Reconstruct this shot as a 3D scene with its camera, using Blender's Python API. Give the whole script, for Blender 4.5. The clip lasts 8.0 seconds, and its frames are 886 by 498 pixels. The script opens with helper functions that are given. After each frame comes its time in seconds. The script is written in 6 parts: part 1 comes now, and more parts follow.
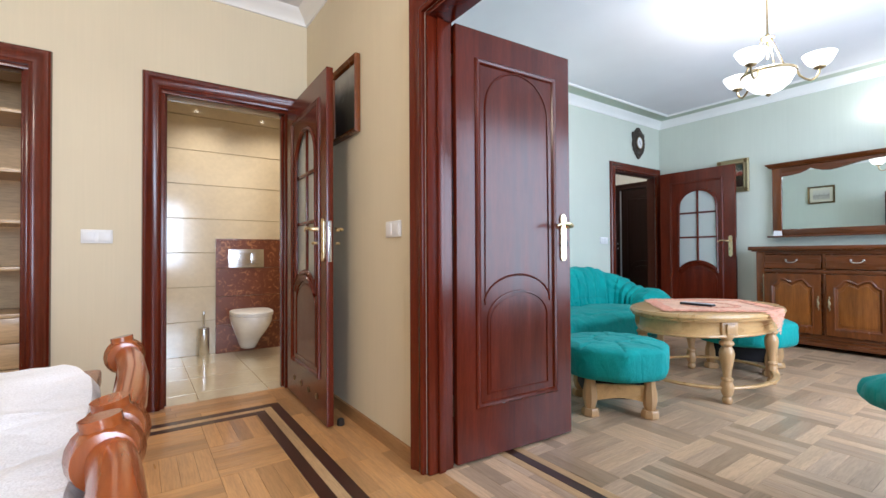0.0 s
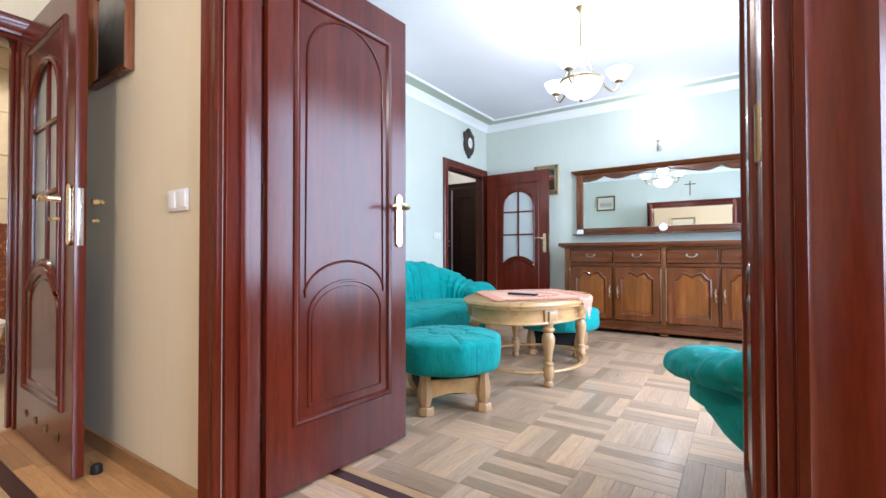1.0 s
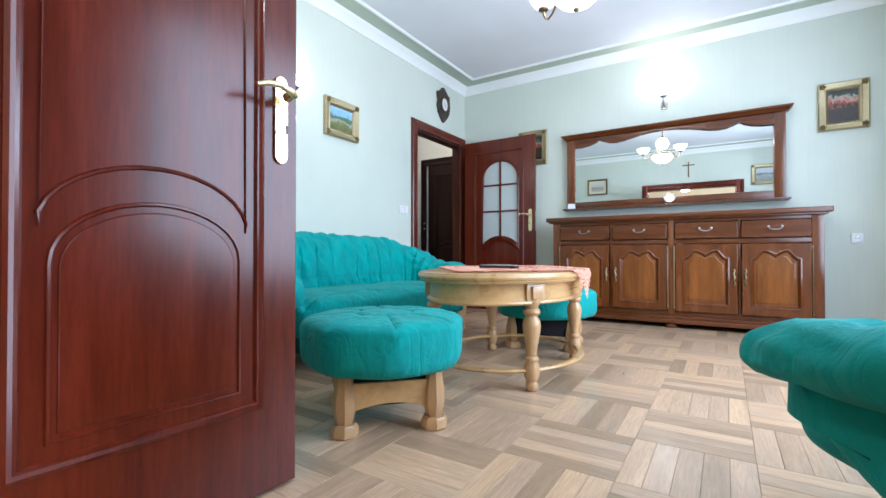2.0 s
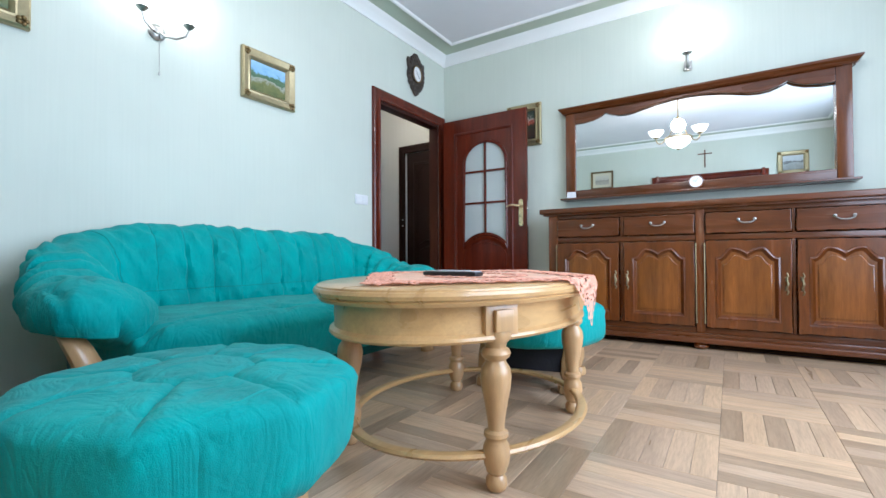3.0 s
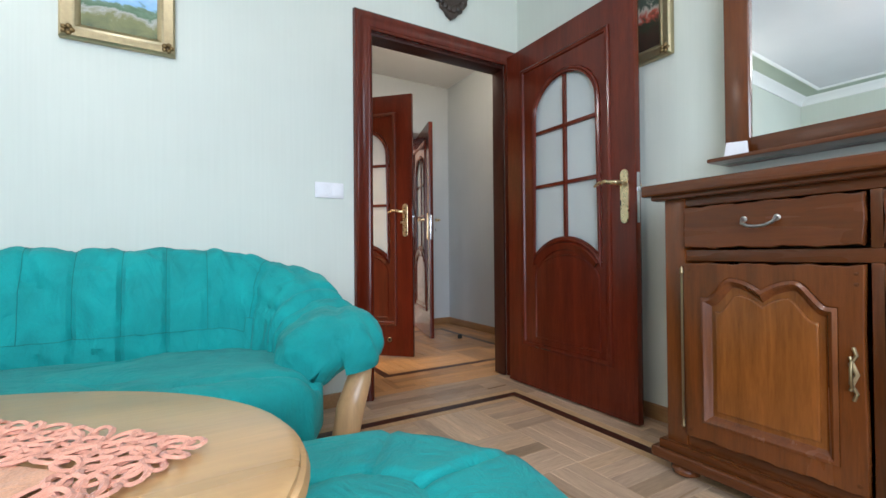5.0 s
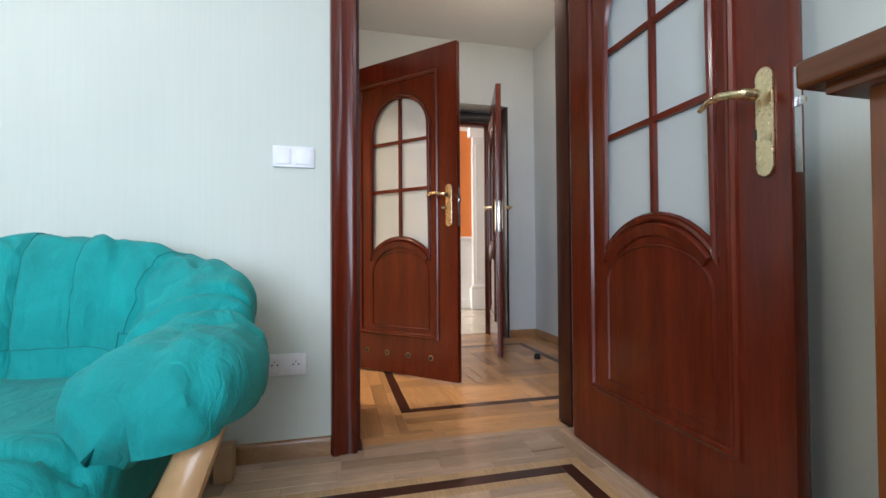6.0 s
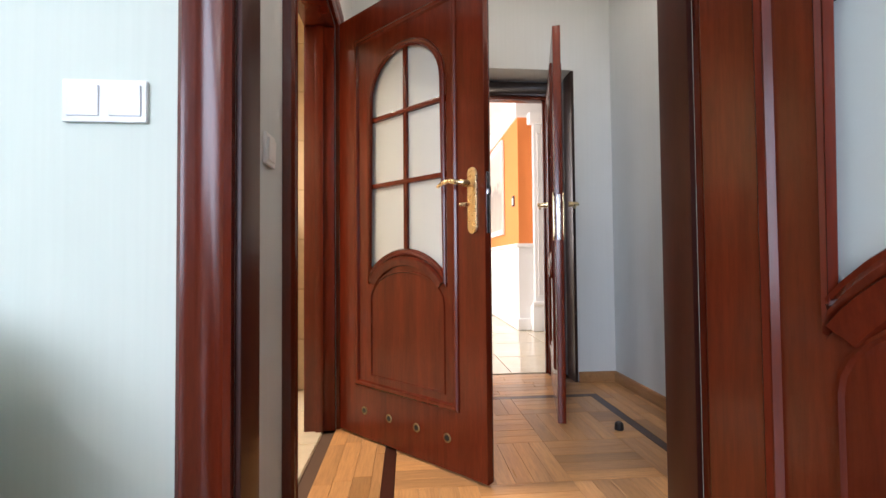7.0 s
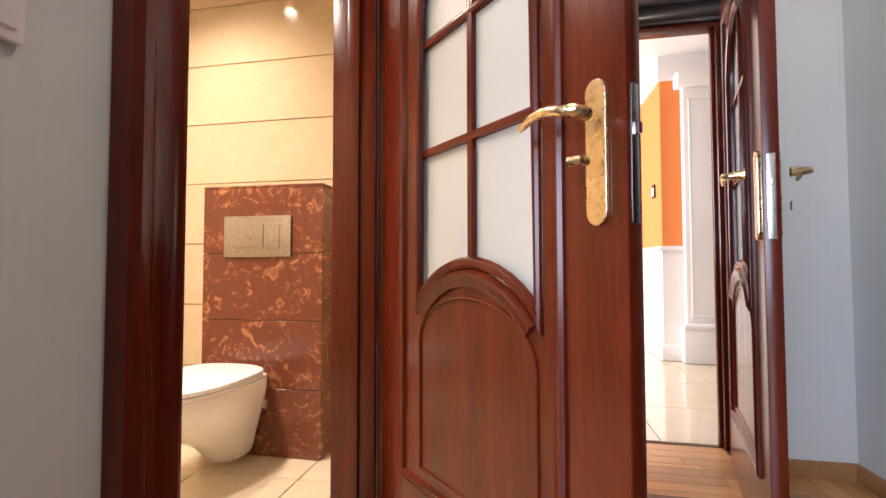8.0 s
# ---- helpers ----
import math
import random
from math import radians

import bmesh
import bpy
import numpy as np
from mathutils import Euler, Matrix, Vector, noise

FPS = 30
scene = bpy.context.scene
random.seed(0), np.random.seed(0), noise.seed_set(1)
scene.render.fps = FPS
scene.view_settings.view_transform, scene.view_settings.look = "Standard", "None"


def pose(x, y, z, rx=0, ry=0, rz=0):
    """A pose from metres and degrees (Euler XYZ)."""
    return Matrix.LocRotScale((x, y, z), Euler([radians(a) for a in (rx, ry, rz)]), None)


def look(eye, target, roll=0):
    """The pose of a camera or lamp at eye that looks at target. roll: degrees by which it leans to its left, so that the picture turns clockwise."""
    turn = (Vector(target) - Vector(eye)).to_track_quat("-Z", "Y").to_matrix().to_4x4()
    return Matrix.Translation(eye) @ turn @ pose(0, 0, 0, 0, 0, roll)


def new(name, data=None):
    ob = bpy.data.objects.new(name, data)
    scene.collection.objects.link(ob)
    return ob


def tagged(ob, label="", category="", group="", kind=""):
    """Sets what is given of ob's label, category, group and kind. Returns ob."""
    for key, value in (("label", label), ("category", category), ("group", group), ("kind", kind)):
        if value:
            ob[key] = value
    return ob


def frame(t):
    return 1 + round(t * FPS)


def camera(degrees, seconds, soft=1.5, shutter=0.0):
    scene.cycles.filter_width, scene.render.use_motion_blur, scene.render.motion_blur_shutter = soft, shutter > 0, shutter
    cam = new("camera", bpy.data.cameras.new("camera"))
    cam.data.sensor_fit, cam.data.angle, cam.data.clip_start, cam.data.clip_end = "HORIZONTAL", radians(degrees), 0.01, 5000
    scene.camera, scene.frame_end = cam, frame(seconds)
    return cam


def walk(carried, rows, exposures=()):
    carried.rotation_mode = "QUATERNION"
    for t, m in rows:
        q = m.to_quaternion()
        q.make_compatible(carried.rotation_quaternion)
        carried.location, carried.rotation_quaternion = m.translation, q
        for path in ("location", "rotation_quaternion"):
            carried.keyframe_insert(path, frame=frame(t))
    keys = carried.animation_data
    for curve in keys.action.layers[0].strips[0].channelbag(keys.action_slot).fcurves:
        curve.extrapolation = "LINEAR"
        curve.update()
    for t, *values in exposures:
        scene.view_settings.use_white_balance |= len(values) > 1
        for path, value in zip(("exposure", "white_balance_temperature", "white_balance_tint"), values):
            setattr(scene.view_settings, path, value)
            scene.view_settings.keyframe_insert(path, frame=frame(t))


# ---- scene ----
cam = camera(90.3, 8.0)
PATH = [
    (0, (0.509, -0.611, 0.964), (-1.134, 0.529, 0.992), -0.3),
    (0.5, (0.406, -0.556, 0.959), (-0.932, 0.931, 0.989), -0.2),
    (1, (0.296, -0.366, 0.887), (-0.825, 1.291, 0.918), -0.1),
    (1.5, (0.188, 0.034, 0.745), (-0.912, 1.701, 0.773), -0.1),
    (1.7, (0.114, 0.198, 0.674), (-0.973, 1.877, 0.698), 0.1),
    (2.8, (-0.186, 1.181, 0.668), (-1.256, 2.87, 0.69), -0.2),
    (3, (-0.228, 1.375, 0.665), (-1.32, 3.051, 0.693), -0.3),
    (3.5, (-0.335, 1.897, 0.669), (-1.527, 3.503, 0.699), -0.2),
    (4, (-0.39, 2.391, 0.777), (-1.713, 3.89, 0.807), -0.2),
    (4.5, (-0.441, 2.863, 0.813), (-1.94, 4.187, 0.831), -0.5),
    (5, (-0.514, 3.417, 0.795), (-2.237, 4.432, 0.817), -0.5),
    (5.2, (-0.576, 3.618, 0.792), (-2.373, 4.495, 0.807), -0.4),
    (6.3, (-1.285, 4.38, 0.745), (-3.247, 4.764, 0.79), -0.5),
    (6.5, (-1.455, 4.467, 0.772), (-3.427, 4.795, 0.821), -0.6),
    (7, (-1.928, 4.636, 0.827), (-3.92, 4.799, 0.882), -0.5),
    (7.5, (-2.374, 4.733, 0.838), (-4.372, 4.713, 0.924), -0.2),
    (8, (-2.787, 4.765, 0.863), (-4.749, 4.388, 0.935), -0.1),
]
walk(cam, [(t, look(eye, aim, roll)) for t, eye, aim, roll in PATH],
     [(0.0, 0.14, 5750, 13), (0.5, 0.38, 5600, 15), (1.0, 0.53, 5540, 16), (1.5, 0.44, 5560, 14), (3.0, 0.24, 5600, 12), (4.0, 0.23, 5750, 13), (5.0, 0.26, 6000, 15), (6.5, 0.46, 5950, 17), (7.0, 0.70, 5950, 18), (7.5, 0.8, 6000, 17), (8.0, 0.87, 6000, 23)])

# ---- world and light ----
world = bpy.data.worlds.new("world")
scene.world = world
world.use_nodes = True
wn = world.node_tree
sky = wn.nodes.new("ShaderNodeTexSky")
sky.sky_type = "NISHITA"
sky.sun_disc = False
sky.sun_elevation, sky.sun_rotation = radians(38), radians(110)
wn.links.new(sky.outputs[0], wn.nodes["Background"].inputs[0])
wn.nodes["Background"].inputs[1].default_value = 0.12


def lamp(name, kind, at, energy, color, size=0.1, size_y=None, aim=None):
    data = bpy.data.lights.new(name, kind)
    data.energy, data.color = energy, color
    if kind == "AREA":
        data.shape, data.size, data.size_y = "RECTANGLE", size, size_y or size
    else:
        data.shadow_soft_size = size
    ob = new(name, data)
    ob.matrix_world = look(at, aim) if aim else pose(*at)
    return ob


DAY, WHITE = (0.78, 0.89, 1.0), (1.0, 0.94, 0.86)
lamp("living_window_light", "AREA", (1.36, 2.9, 1.45), 112, DAY, 2.4, 1.9, (0, 2.9, 1.35))
lamp("hall_window_light", "AREA", (3.92, -0.4, 1.5), 168, DAY, 1.5, 1.6, (0, -0.5, 1.3))
# unseen area light added to brighten the far room, which has no window
lamp("far_room_added_light", "AREA", (-7.4, 3.1, 1.6), 95, (1.0, 0.9, 0.80), 2.2, 1.8, (-7.4, 6, 1.2))

lamp("chandelier_light", "POINT", (-0.69, 2.95, 2.36), 42, WHITE, 0.08)
lamp("wall_lamp_light", "POINT", (-0.49, 5.25, 2.33), 3.4, WHITE, 0.04)
lamp("wall_lamp_light", "POINT", (-2.68, 2.40, 2.06), 1.3, WHITE, 0.04)
lamp("wall_lamp_light", "POINT", (-2.68, 2.63, 2.06), 1.3, WHITE, 0.04)
# added out of view to warm and brighten the corridor
lamp("corridor_added_light", "POINT", (-3.55, 5.25, 2.50), 13, (1.0, 0.80, 0.57), 0.07)
lamp("hall_lamp_light", "POINT", (-0.55, -1.2, 2.34), 44, (1.0, 0.82, 0.60), 0.10)
for wx, wy, wz, we in ((-4.0, -0.10, 2.47, 28), (-4.0, 0.55, 2.47, 28), (-3.4, 0.20, 2.47, 28), (-4.3, 3.2, 2.57, 85), (-3.5, 3.4, 2.57, 125)):
    spot = lamp("washroom_spot_light", "SPOT", (wx, wy, wz), we, (1.0, 0.84, 0.62), 0.04, aim=(wx, wy + 0.001, 0))
    spot.data.spot_size, spot.data.spot_blend = radians(125), 0.9

# ---- materials ----


def nodes_of(name, rough=0.5, metal=0.0):
    m = bpy.data.materials.new(name)
    m.use_nodes = True
    b = m.node_tree.nodes["Principled BSDF"]
    b.inputs["Roughness"].default_value, b.inputs["Metallic"].default_value = rough, metal
    return m, m.node_tree, b


def coords(t, scale, rot=(0, 0, 0), kind="Object"):
    c = t.nodes.new("ShaderNodeTexCoord")
    mp = t.nodes.new("ShaderNodeMapping")
    mp.inputs["Scale"].default_value, mp.inputs["Rotation"].default_value = scale, rot
    t.links.new(c.outputs[kind], mp.inputs[0])
    return mp.outputs[0]


def noise_of(t, vec, scale, detail=4.0, rough=0.55, distort=0.0):
    n = t.nodes.new("ShaderNodeTexNoise")
    n.inputs["Scale"].default_value, n.inputs["Detail"].default_value = scale, detail
    n.inputs["Roughness"].default_value, n.inputs["Distortion"].default_value = rough, distort
    t.links.new(vec, n.inputs["Vector"])
    return n.outputs["Fac"]


def ramp_of(t, fac, stops):
    r = t.nodes.new("ShaderNodeValToRGB")
    el = r.color_ramp.elements
    while len(el) < len(stops):
        el.new(0.5)
    for e, (p, c) in zip(el, stops):
        e.position, e.color = p, (*c, 1)
    t.links.new(fac, r.inputs[0])
    return r.outputs[0]


def mix_of(t, fac, a, b, mode="MIX"):
    m = t.nodes.new("ShaderNodeMix")
    m.data_type, m.blend_type = "RGBA", mode
    for sock, v in ((m.inputs[0], fac), (m.inputs[6], a), (m.inputs[7], b)):
        if hasattr(v, "is_output"):
            t.links.new(v, sock)
        elif isinstance(v, tuple):
            sock.default_value = (*v, 1)
        else:
            sock.default_value = v
    return m.outputs[2]


def bump_of(t, b, height, strength, dist=0.002):
    n = t.nodes.new("ShaderNodeBump")
    n.inputs["Strength"].default_value, n.inputs["Distance"].default_value = strength, dist
    t.links.new(height, n.inputs["Height"])
    t.links.new(n.outputs[0], b.inputs["Normal"])


def scaled(c, k):
    return tuple(min(1.0, v * k) for v in c)


def wood(name, c, rough=0.32, along="z", vary=0.35, grain=1.0, coat=0.25, random_piece=0.0, island=False, fibre=0.7):
    """Varnished timber: fine fibres and broad figure along one axis."""
    m, t, b = nodes_of(name, rough)
    long = {"x": (1.2, 14, 14), "y": (14, 1.2, 14), "z": (14, 14, 1.2)}[along]
    v = coords(t, long)
    if random_piece or island:
        info = t.nodes.new("ShaderNodeNewGeometry" if island else "ShaderNodeObjectInfo")
        rnd = info.outputs["Random Per Island" if island else "Random"]
        add = t.nodes.new("ShaderNodeVectorMath")
        add.operation = "MULTIPLY_ADD"
        comb = t.nodes.new("ShaderNodeCombineXYZ")
        for k in range(3):
            t.links.new(rnd, comb.inputs[k])
        t.links.new(comb.outputs[0], add.inputs[0])
        add.inputs[1].default_value = (37, 53, 71)
        t.links.new(v, add.inputs[2])
        v = add.outputs[0]
    broad = noise_of(t, v, 1.1, 3, 0.5, 0.6)
    fine = noise_of(t, v, 9.0 * grain, 5, 0.7, 0.2)
    c1 = ramp_of(t, broad, [(0.25, scaled(c, 1 - vary)), (0.55, c), (0.8, scaled(c, 1 + vary * 0.8))])
    c2 = ramp_of(t, fine, [(0.3, (0.62, 0.6, 0.58)), (0.6, (1, 1, 1))])
    col = mix_of(t, fibre, c1, c2, "MULTIPLY")
    if random_piece:
        tone = ramp_of(t, rnd, [(0.0, (1 - random_piece, 1 - random_piece * 1.05, 1 - random_piece * 1.2)), (0.5, (1, 1, 1)), (1.0, (1.16, 1.12, 1.02))])
        col = mix_of(t, 1.0, col, tone, "MULTIPLY")
    t.links.new(col, b.inputs["Base Color"])
    rr = t.nodes.new("ShaderNodeMapRange")
    rr.inputs["To Min"].default_value, rr.inputs["To Max"].default_value = rough * 0.75, rough * 1.35
    t.links.new(broad, rr.inputs[0])
    t.links.new(rr.outputs[0], b.inputs["Roughness"])
    b.inputs["Coat Weight"].default_value, b.inputs["Coat Roughness"].default_value = coat, 0.16
    b.inputs["Specular IOR Level"].default_value = 0.35
    bump_of(t, b, fine, 0.12, 0.001)
    return m


def paint(name, c, rough=0.75, patch=0.05, relief=0.12, scale=1.0):
    """Wall paint or wallpaper with faint mottling and a fine stipple."""
    m, t, b = nodes_of(name, rough)
    v = coords(t, (1, 1, 1))
    broad = noise_of(t, v, 1.3 * scale, 3)
    fine = noise_of(t, v, 160 * scale, 3)
    col = ramp_of(t, broad, [(0.3, scaled(c, 1 - patch)), (0.7, scaled(c, 1 + patch * 0.6))])
    t.links.new(col, b.inputs["Base Color"])
    bump_of(t, b, fine, relief, 0.001)
    return m


def papered(name, c):
    """Textured wallpaper with a fine vertical rib."""
    m, t, b = nodes_of(name, 0.7)
    rib = noise_of(t, coords(t, (90, 90, 2.0)), 1.0, 3)
    broad = noise_of(t, coords(t, (1, 1, 1)), 1.1, 3)
    c1 = ramp_of(t, broad, [(0.3, scaled(c, 0.95)), (0.7, scaled(c, 1.03))])
    c2 = ramp_of(t, rib, [(0.3, (0.965, 0.97, 0.965)), (0.7, (1.0, 1.0, 1.0))])
    t.links.new(mix_of(t, 1.0, c1, c2, "MULTIPLY"), b.inputs["Base Color"])
    bump_of(t, b, rib, 0.18, 0.001)
    return m


def cloth(name, c, weave=700, wrinkle=7, rough=0.85, sheen=0.4, depth=0.5):
    m, t, b = nodes_of(name, rough)
    v = coords(t, (1, 1, 1))
    broad = noise_of(t, v, wrinkle, 4, 0.55, 0.8)
    fine = noise_of(t, v, weave, 2)
    c1 = ramp_of(t, broad, [(0.3, scaled(c, 0.82)), (0.7, scaled(c, 1.12))])
    c2 = ramp_of(t, fine, [(0.3, (0.8, 0.8, 0.8)), (0.7, (1, 1, 1))])
    t.links.new(mix_of(t, 1.0, c1, c2, "MULTIPLY"), b.inputs["Base Color"])
    b.inputs["Sheen Weight"].default_value, b.inputs["Sheen Roughness"].default_value = sheen, 0.4
    add = t.nodes.new("ShaderNodeMath")
    add.operation = "MULTIPLY_ADD"
    add.inputs[1].default_value = 0.12
    t.links.new(fine, add.inputs[0])
    t.links.new(broad, add.inputs[2])
    folds = noise_of(t, coords(t, (1, 1, 0.45)), wrinkle * 1.6, 3, 0.5, 1.4)
    ab = t.nodes.new("ShaderNodeMath")
    ab.operation = "SUBTRACT"
    ab.inputs[1].default_value = 0.5
    t.links.new(folds, ab.inputs[0])
    ab2 = t.nodes.new("ShaderNodeMath")
    ab2.operation = "ABSOLUTE"
    t.links.new(ab.outputs[0], ab2.inputs[0])
    tot = t.nodes.new("ShaderNodeMath")
    tot.operation = "MULTIPLY_ADD"
    tot.inputs[1].default_value = 1.6
    t.links.new(ab2.outputs[0], tot.inputs[0])
    t.links.new(add.outputs[0], tot.inputs[2])
    bump_of(t, b, tot.outputs[0], depth, 0.016)
    return m


def metal(name, c, rough=0.25):
    m, t, b = nodes_of(name, rough, 1.0)
    n = noise_of(t, coords(t, (1, 1, 1)), 60, 4)
    t.links.new(ramp_of(t, n, [(0.3, scaled(c, 0.8)), (0.7, c)]), b.inputs["Base Color"])
    rr = t.nodes.new("ShaderNodeMapRange")
    rr.inputs["To Min"].default_value, rr.inputs["To Max"].default_value = rough * 0.7, rough * 1.4
    t.links.new(n, rr.inputs[0])
    t.links.new(rr.outputs[0], b.inputs["Roughness"])
    return m


def plain(name, c, rough=0.4, coat=0.0):
    m, t, b = nodes_of(name, rough)
    n = noise_of(t, coords(t, (1, 1, 1)), 25, 4)
    t.links.new(ramp_of(t, n, [(0.3, scaled(c, 0.93)), (0.7, c)]), b.inputs["Base Color"])
    b.inputs["Coat Weight"].default_value = coat
    return m


def glow(name, c, power):
    m, t, b = nodes_of(name, 0.4)
    b.inputs["Base Color"].default_value = (0.9, 0.88, 0.82, 1)
    b.inputs["Emission Color"].default_value, b.inputs["Emission Strength"].default_value = (*c, 1), power
    return m


def stone(name, c, c2, scale=6, rough=0.2, veins=0.5, coat=0.3, hi=0.72):
    m, t, b = nodes_of(name, rough)
    v = coords(t, (1, 1, 1))
    n = noise_of(t, v, scale, 6, 0.65, 1.2)
    f = noise_of(t, v, scale * 9, 4)
    col = ramp_of(t, n, [(0.35, c), (0.5 + 0.15 * (1 - veins), scaled(c, 1.06)), (hi, c2)])
    col = mix_of(t, 0.3, col, ramp_of(t, f, [(0.3, (0.75, 0.75, 0.75)), (0.7, (1, 1, 1))]), "MULTIPLY")
    t.links.new(col, b.inputs["Base Color"])
    b.inputs["Coat Weight"].default_value, b.inputs["Coat Roughness"].default_value = coat, 0.05
    bump_of(t, b, f, 0.05, 0.001)
    return m


def canvas(name, stops, scale):
    """Oil paint: soft blots from ground to sky."""
    m, t, b = nodes_of(name, 0.45)
    v = coords(t, (1, 1, 1), kind="Generated")
    sep = t.nodes.new("ShaderNodeSeparateXYZ")
    t.links.new(v, sep.inputs[0])
    n = noise_of(t, v, scale, 5, 0.6, 0.5)
    ma = t.nodes.new("ShaderNodeMath")
    ma.operation = "MULTIPLY_ADD"
    ma.inputs[1].default_value = 0.75
    t.links.new(n, ma.inputs[0])
    t.links.new(sep.outputs[2], ma.inputs[2])
    sub = t.nodes.new("ShaderNodeMath")
    sub.operation = "SUBTRACT"
    sub.inputs[1].default_value = 0.37
    t.links.new(ma.outputs[0], sub.inputs[0])
    t.links.new(ramp_of(t, sub.outputs[0], stops), b.inputs["Base Color"])
    bump_of(t, b, noise_of(t, v, 40, 3), 0.3, 0.002)
    return m


M_DOOR = wood("mahogany_stain", (0.114, 0.0148, 0.0046), 0.22, "z", 0.32, coat=0.1)
M_DOOR_H = wood("mahogany_stain_cross", (0.114, 0.0148, 0.0046), 0.22, "x", 0.32, coat=0.1)
# door mahogany darkened: the shade inside the corridor doorway is in this colour
M_JAMB = wood("shaded_mahogany_jamb", (0.045, 0.0085, 0.0045), 0.38, "z", 0.3, coat=0.05)
M_DARKDOOR = wood("dark_brown_stain", (0.020, 0.008, 0.006), 0.35, "z", 0.3)
M_SIDE = wood("walnut_stain", (0.116, 0.032, 0.0070), 0.26, "x", 0.35)
M_SIDE_Z = wood("walnut_stain_upright", (0.148, 0.041, 0.0078), 0.24, "z", 0.4, coat=0.4)
M_SIDE_P = wood("walnut_stain_panel", (0.225, 0.072, 0.0125), 0.22, "z", 0.4, coat=0.45)
M_OAK = wood("oak_natural", (0.54, 0.325, 0.150), 0.32, "z", 0.22, coat=0.35, fibre=0.3)
M_OAK_X = wood("oak_natural_top", (0.595, 0.36, 0.150), 0.28, "y", 0.2, coat=0.4, fibre=0.3)
M_CHERRY = wood("cherry_varnish", (0.36, 0.088, 0.018), 0.22, "x", 0.3, coat=0.5)
M_BEECH = wood("beech_shelf", (0.62, 0.42, 0.22), 0.4, "y", 0.12)
M_SKIRT = wood("oak_skirting", (0.36, 0.19, 0.075), 0.35, "x", 0.2)
FLOOR_C = (0.57, 0.405, 0.27)
# same oak with the warm lamplight of hall and corridor put into its colour
FLOOR_LAMPLIT = (0.57, 0.31, 0.125)
M_PARQ = {a: wood("parquet_oak_" + a, FLOOR_C, 0.30, a, 0.2, coat=0.35, random_piece=0.36) for a in "xy"}
M_PARQ_I = {a: wood("parquet_oak_joined_" + a, FLOOR_C, 0.30, a, 0.2, coat=0.35, random_piece=0.36, island=True) for a in "xy"}
M_PARQ_W = {a: wood("parquet_lamplit_joined_" + a, FLOOR_LAMPLIT, 0.30, a, 0.2, coat=0.35, random_piece=0.32, island=True) for a in "xy"}
M_INLAY = wood("wenge_inlay", (0.050, 0.016, 0.010), 0.3, "x", 0.25)
M_MAPLE = wood("maple_inlay", (0.56, 0.36, 0.18), 0.3, "x", 0.15)
M_JOINT = plain("joint_dark", (0.10, 0.055, 0.03), 0.8)
M_MINT = papered("mint_wallpaper", (0.60, 0.642, 0.562))
M_CREAM = papered("cream_wallpaper", (0.69, 0.605, 0.435))
M_PALE = papered("pale_grey_wallpaper", (0.59, 0.64, 0.655))
M_WHITE = paint("white_ceiling_paint", (0.73, 0.73, 0.755), 0.85)
M_GREEN = paint("sage_ceiling_band", (0.48, 0.54, 0.44), 0.85)
M_PLASTER = paint("white_plaster", (0.84, 0.84, 0.82), 0.7)
M_ORANGE = paint("orange_paint", (0.80, 0.25, 0.055), 0.75)
M_TILE = stone("cream_gloss_tile", (0.62, 0.50, 0.33), (0.66, 0.54, 0.37), 3, 0.08, 0.3, 0.6)
M_TILE_W = stone("ivory_gloss_tile", (0.66, 0.57, 0.41), (0.70, 0.61, 0.45), 3, 0.13, 0.3, 0.3)
M_FTILE = stone("cream_floor_tile", (0.66, 0.58, 0.42), (0.72, 0.64, 0.48), 4, 0.12, 0.4, 0.5)
M_RUST = stone("rust_stone_tile", (0.150, 0.042, 0.020), (0.46, 0.20, 0.085), 17, 0.28, 0.75, 0.2, 0.66)
M_GROUT = plain("grout", (0.50, 0.40, 0.26), 0.9)
M_TEAL = cloth("teal_velour", (0.002, 0.325, 0.305), 500, 6, 0.85, 0.06, 0.6)
M_SEAM = cloth("teal_seam", (0.002, 0.20, 0.185), 500, 6, 0.9, 0.05, 0.2)
# the same teal, darkened to put the shade below seats and arms into colour
M_TEALD = cloth("teal_velour_shaded", (0.002, 0.12, 0.105), 500, 6, 0.9, 0.2, 0.3)
M_BLACKC = cloth("black_lining", (0.012, 0.011, 0.014), 400, 8, 0.95, 0.1, 0.2)
M_PEACH = cloth("peach_cotton", (0.80, 0.41, 0.225), 420, 9, 0.9, 0.2, 0.25)
M_LACE = cloth("peach_crochet", (0.80, 0.37, 0.245), 900, 30, 0.9, 0.2, 0.2)
M_LINEN = cloth("white_linen", (0.78, 0.79, 0.84), 380, 4, 0.9, 0.3, 0.6)
M_BRASS = metal("brass", (0.84, 0.68, 0.40), 0.27)
M_OLDB = metal("old_brass", (0.34, 0.26, 0.14), 0.38)
M_CHROME = metal("brushed_steel", (0.72, 0.72, 0.73), 0.22)
M_PEWTER = metal("pewter", (0.50, 0.49, 0.46), 0.3)
M_GILT = metal("gilt", (0.50, 0.42, 0.25), 0.48)
M_GILTD = metal("gilt_worn", (0.26, 0.18, 0.08), 0.5)
M_CERAM = plain("white_ceramic", (0.82, 0.80, 0.77), 0.12, 0.6)
M_PLAST = plain("white_plastic", (0.80, 0.80, 0.80), 0.35)
M_BLACK = plain("black_plastic", (0.012, 0.012, 0.014), 0.4)
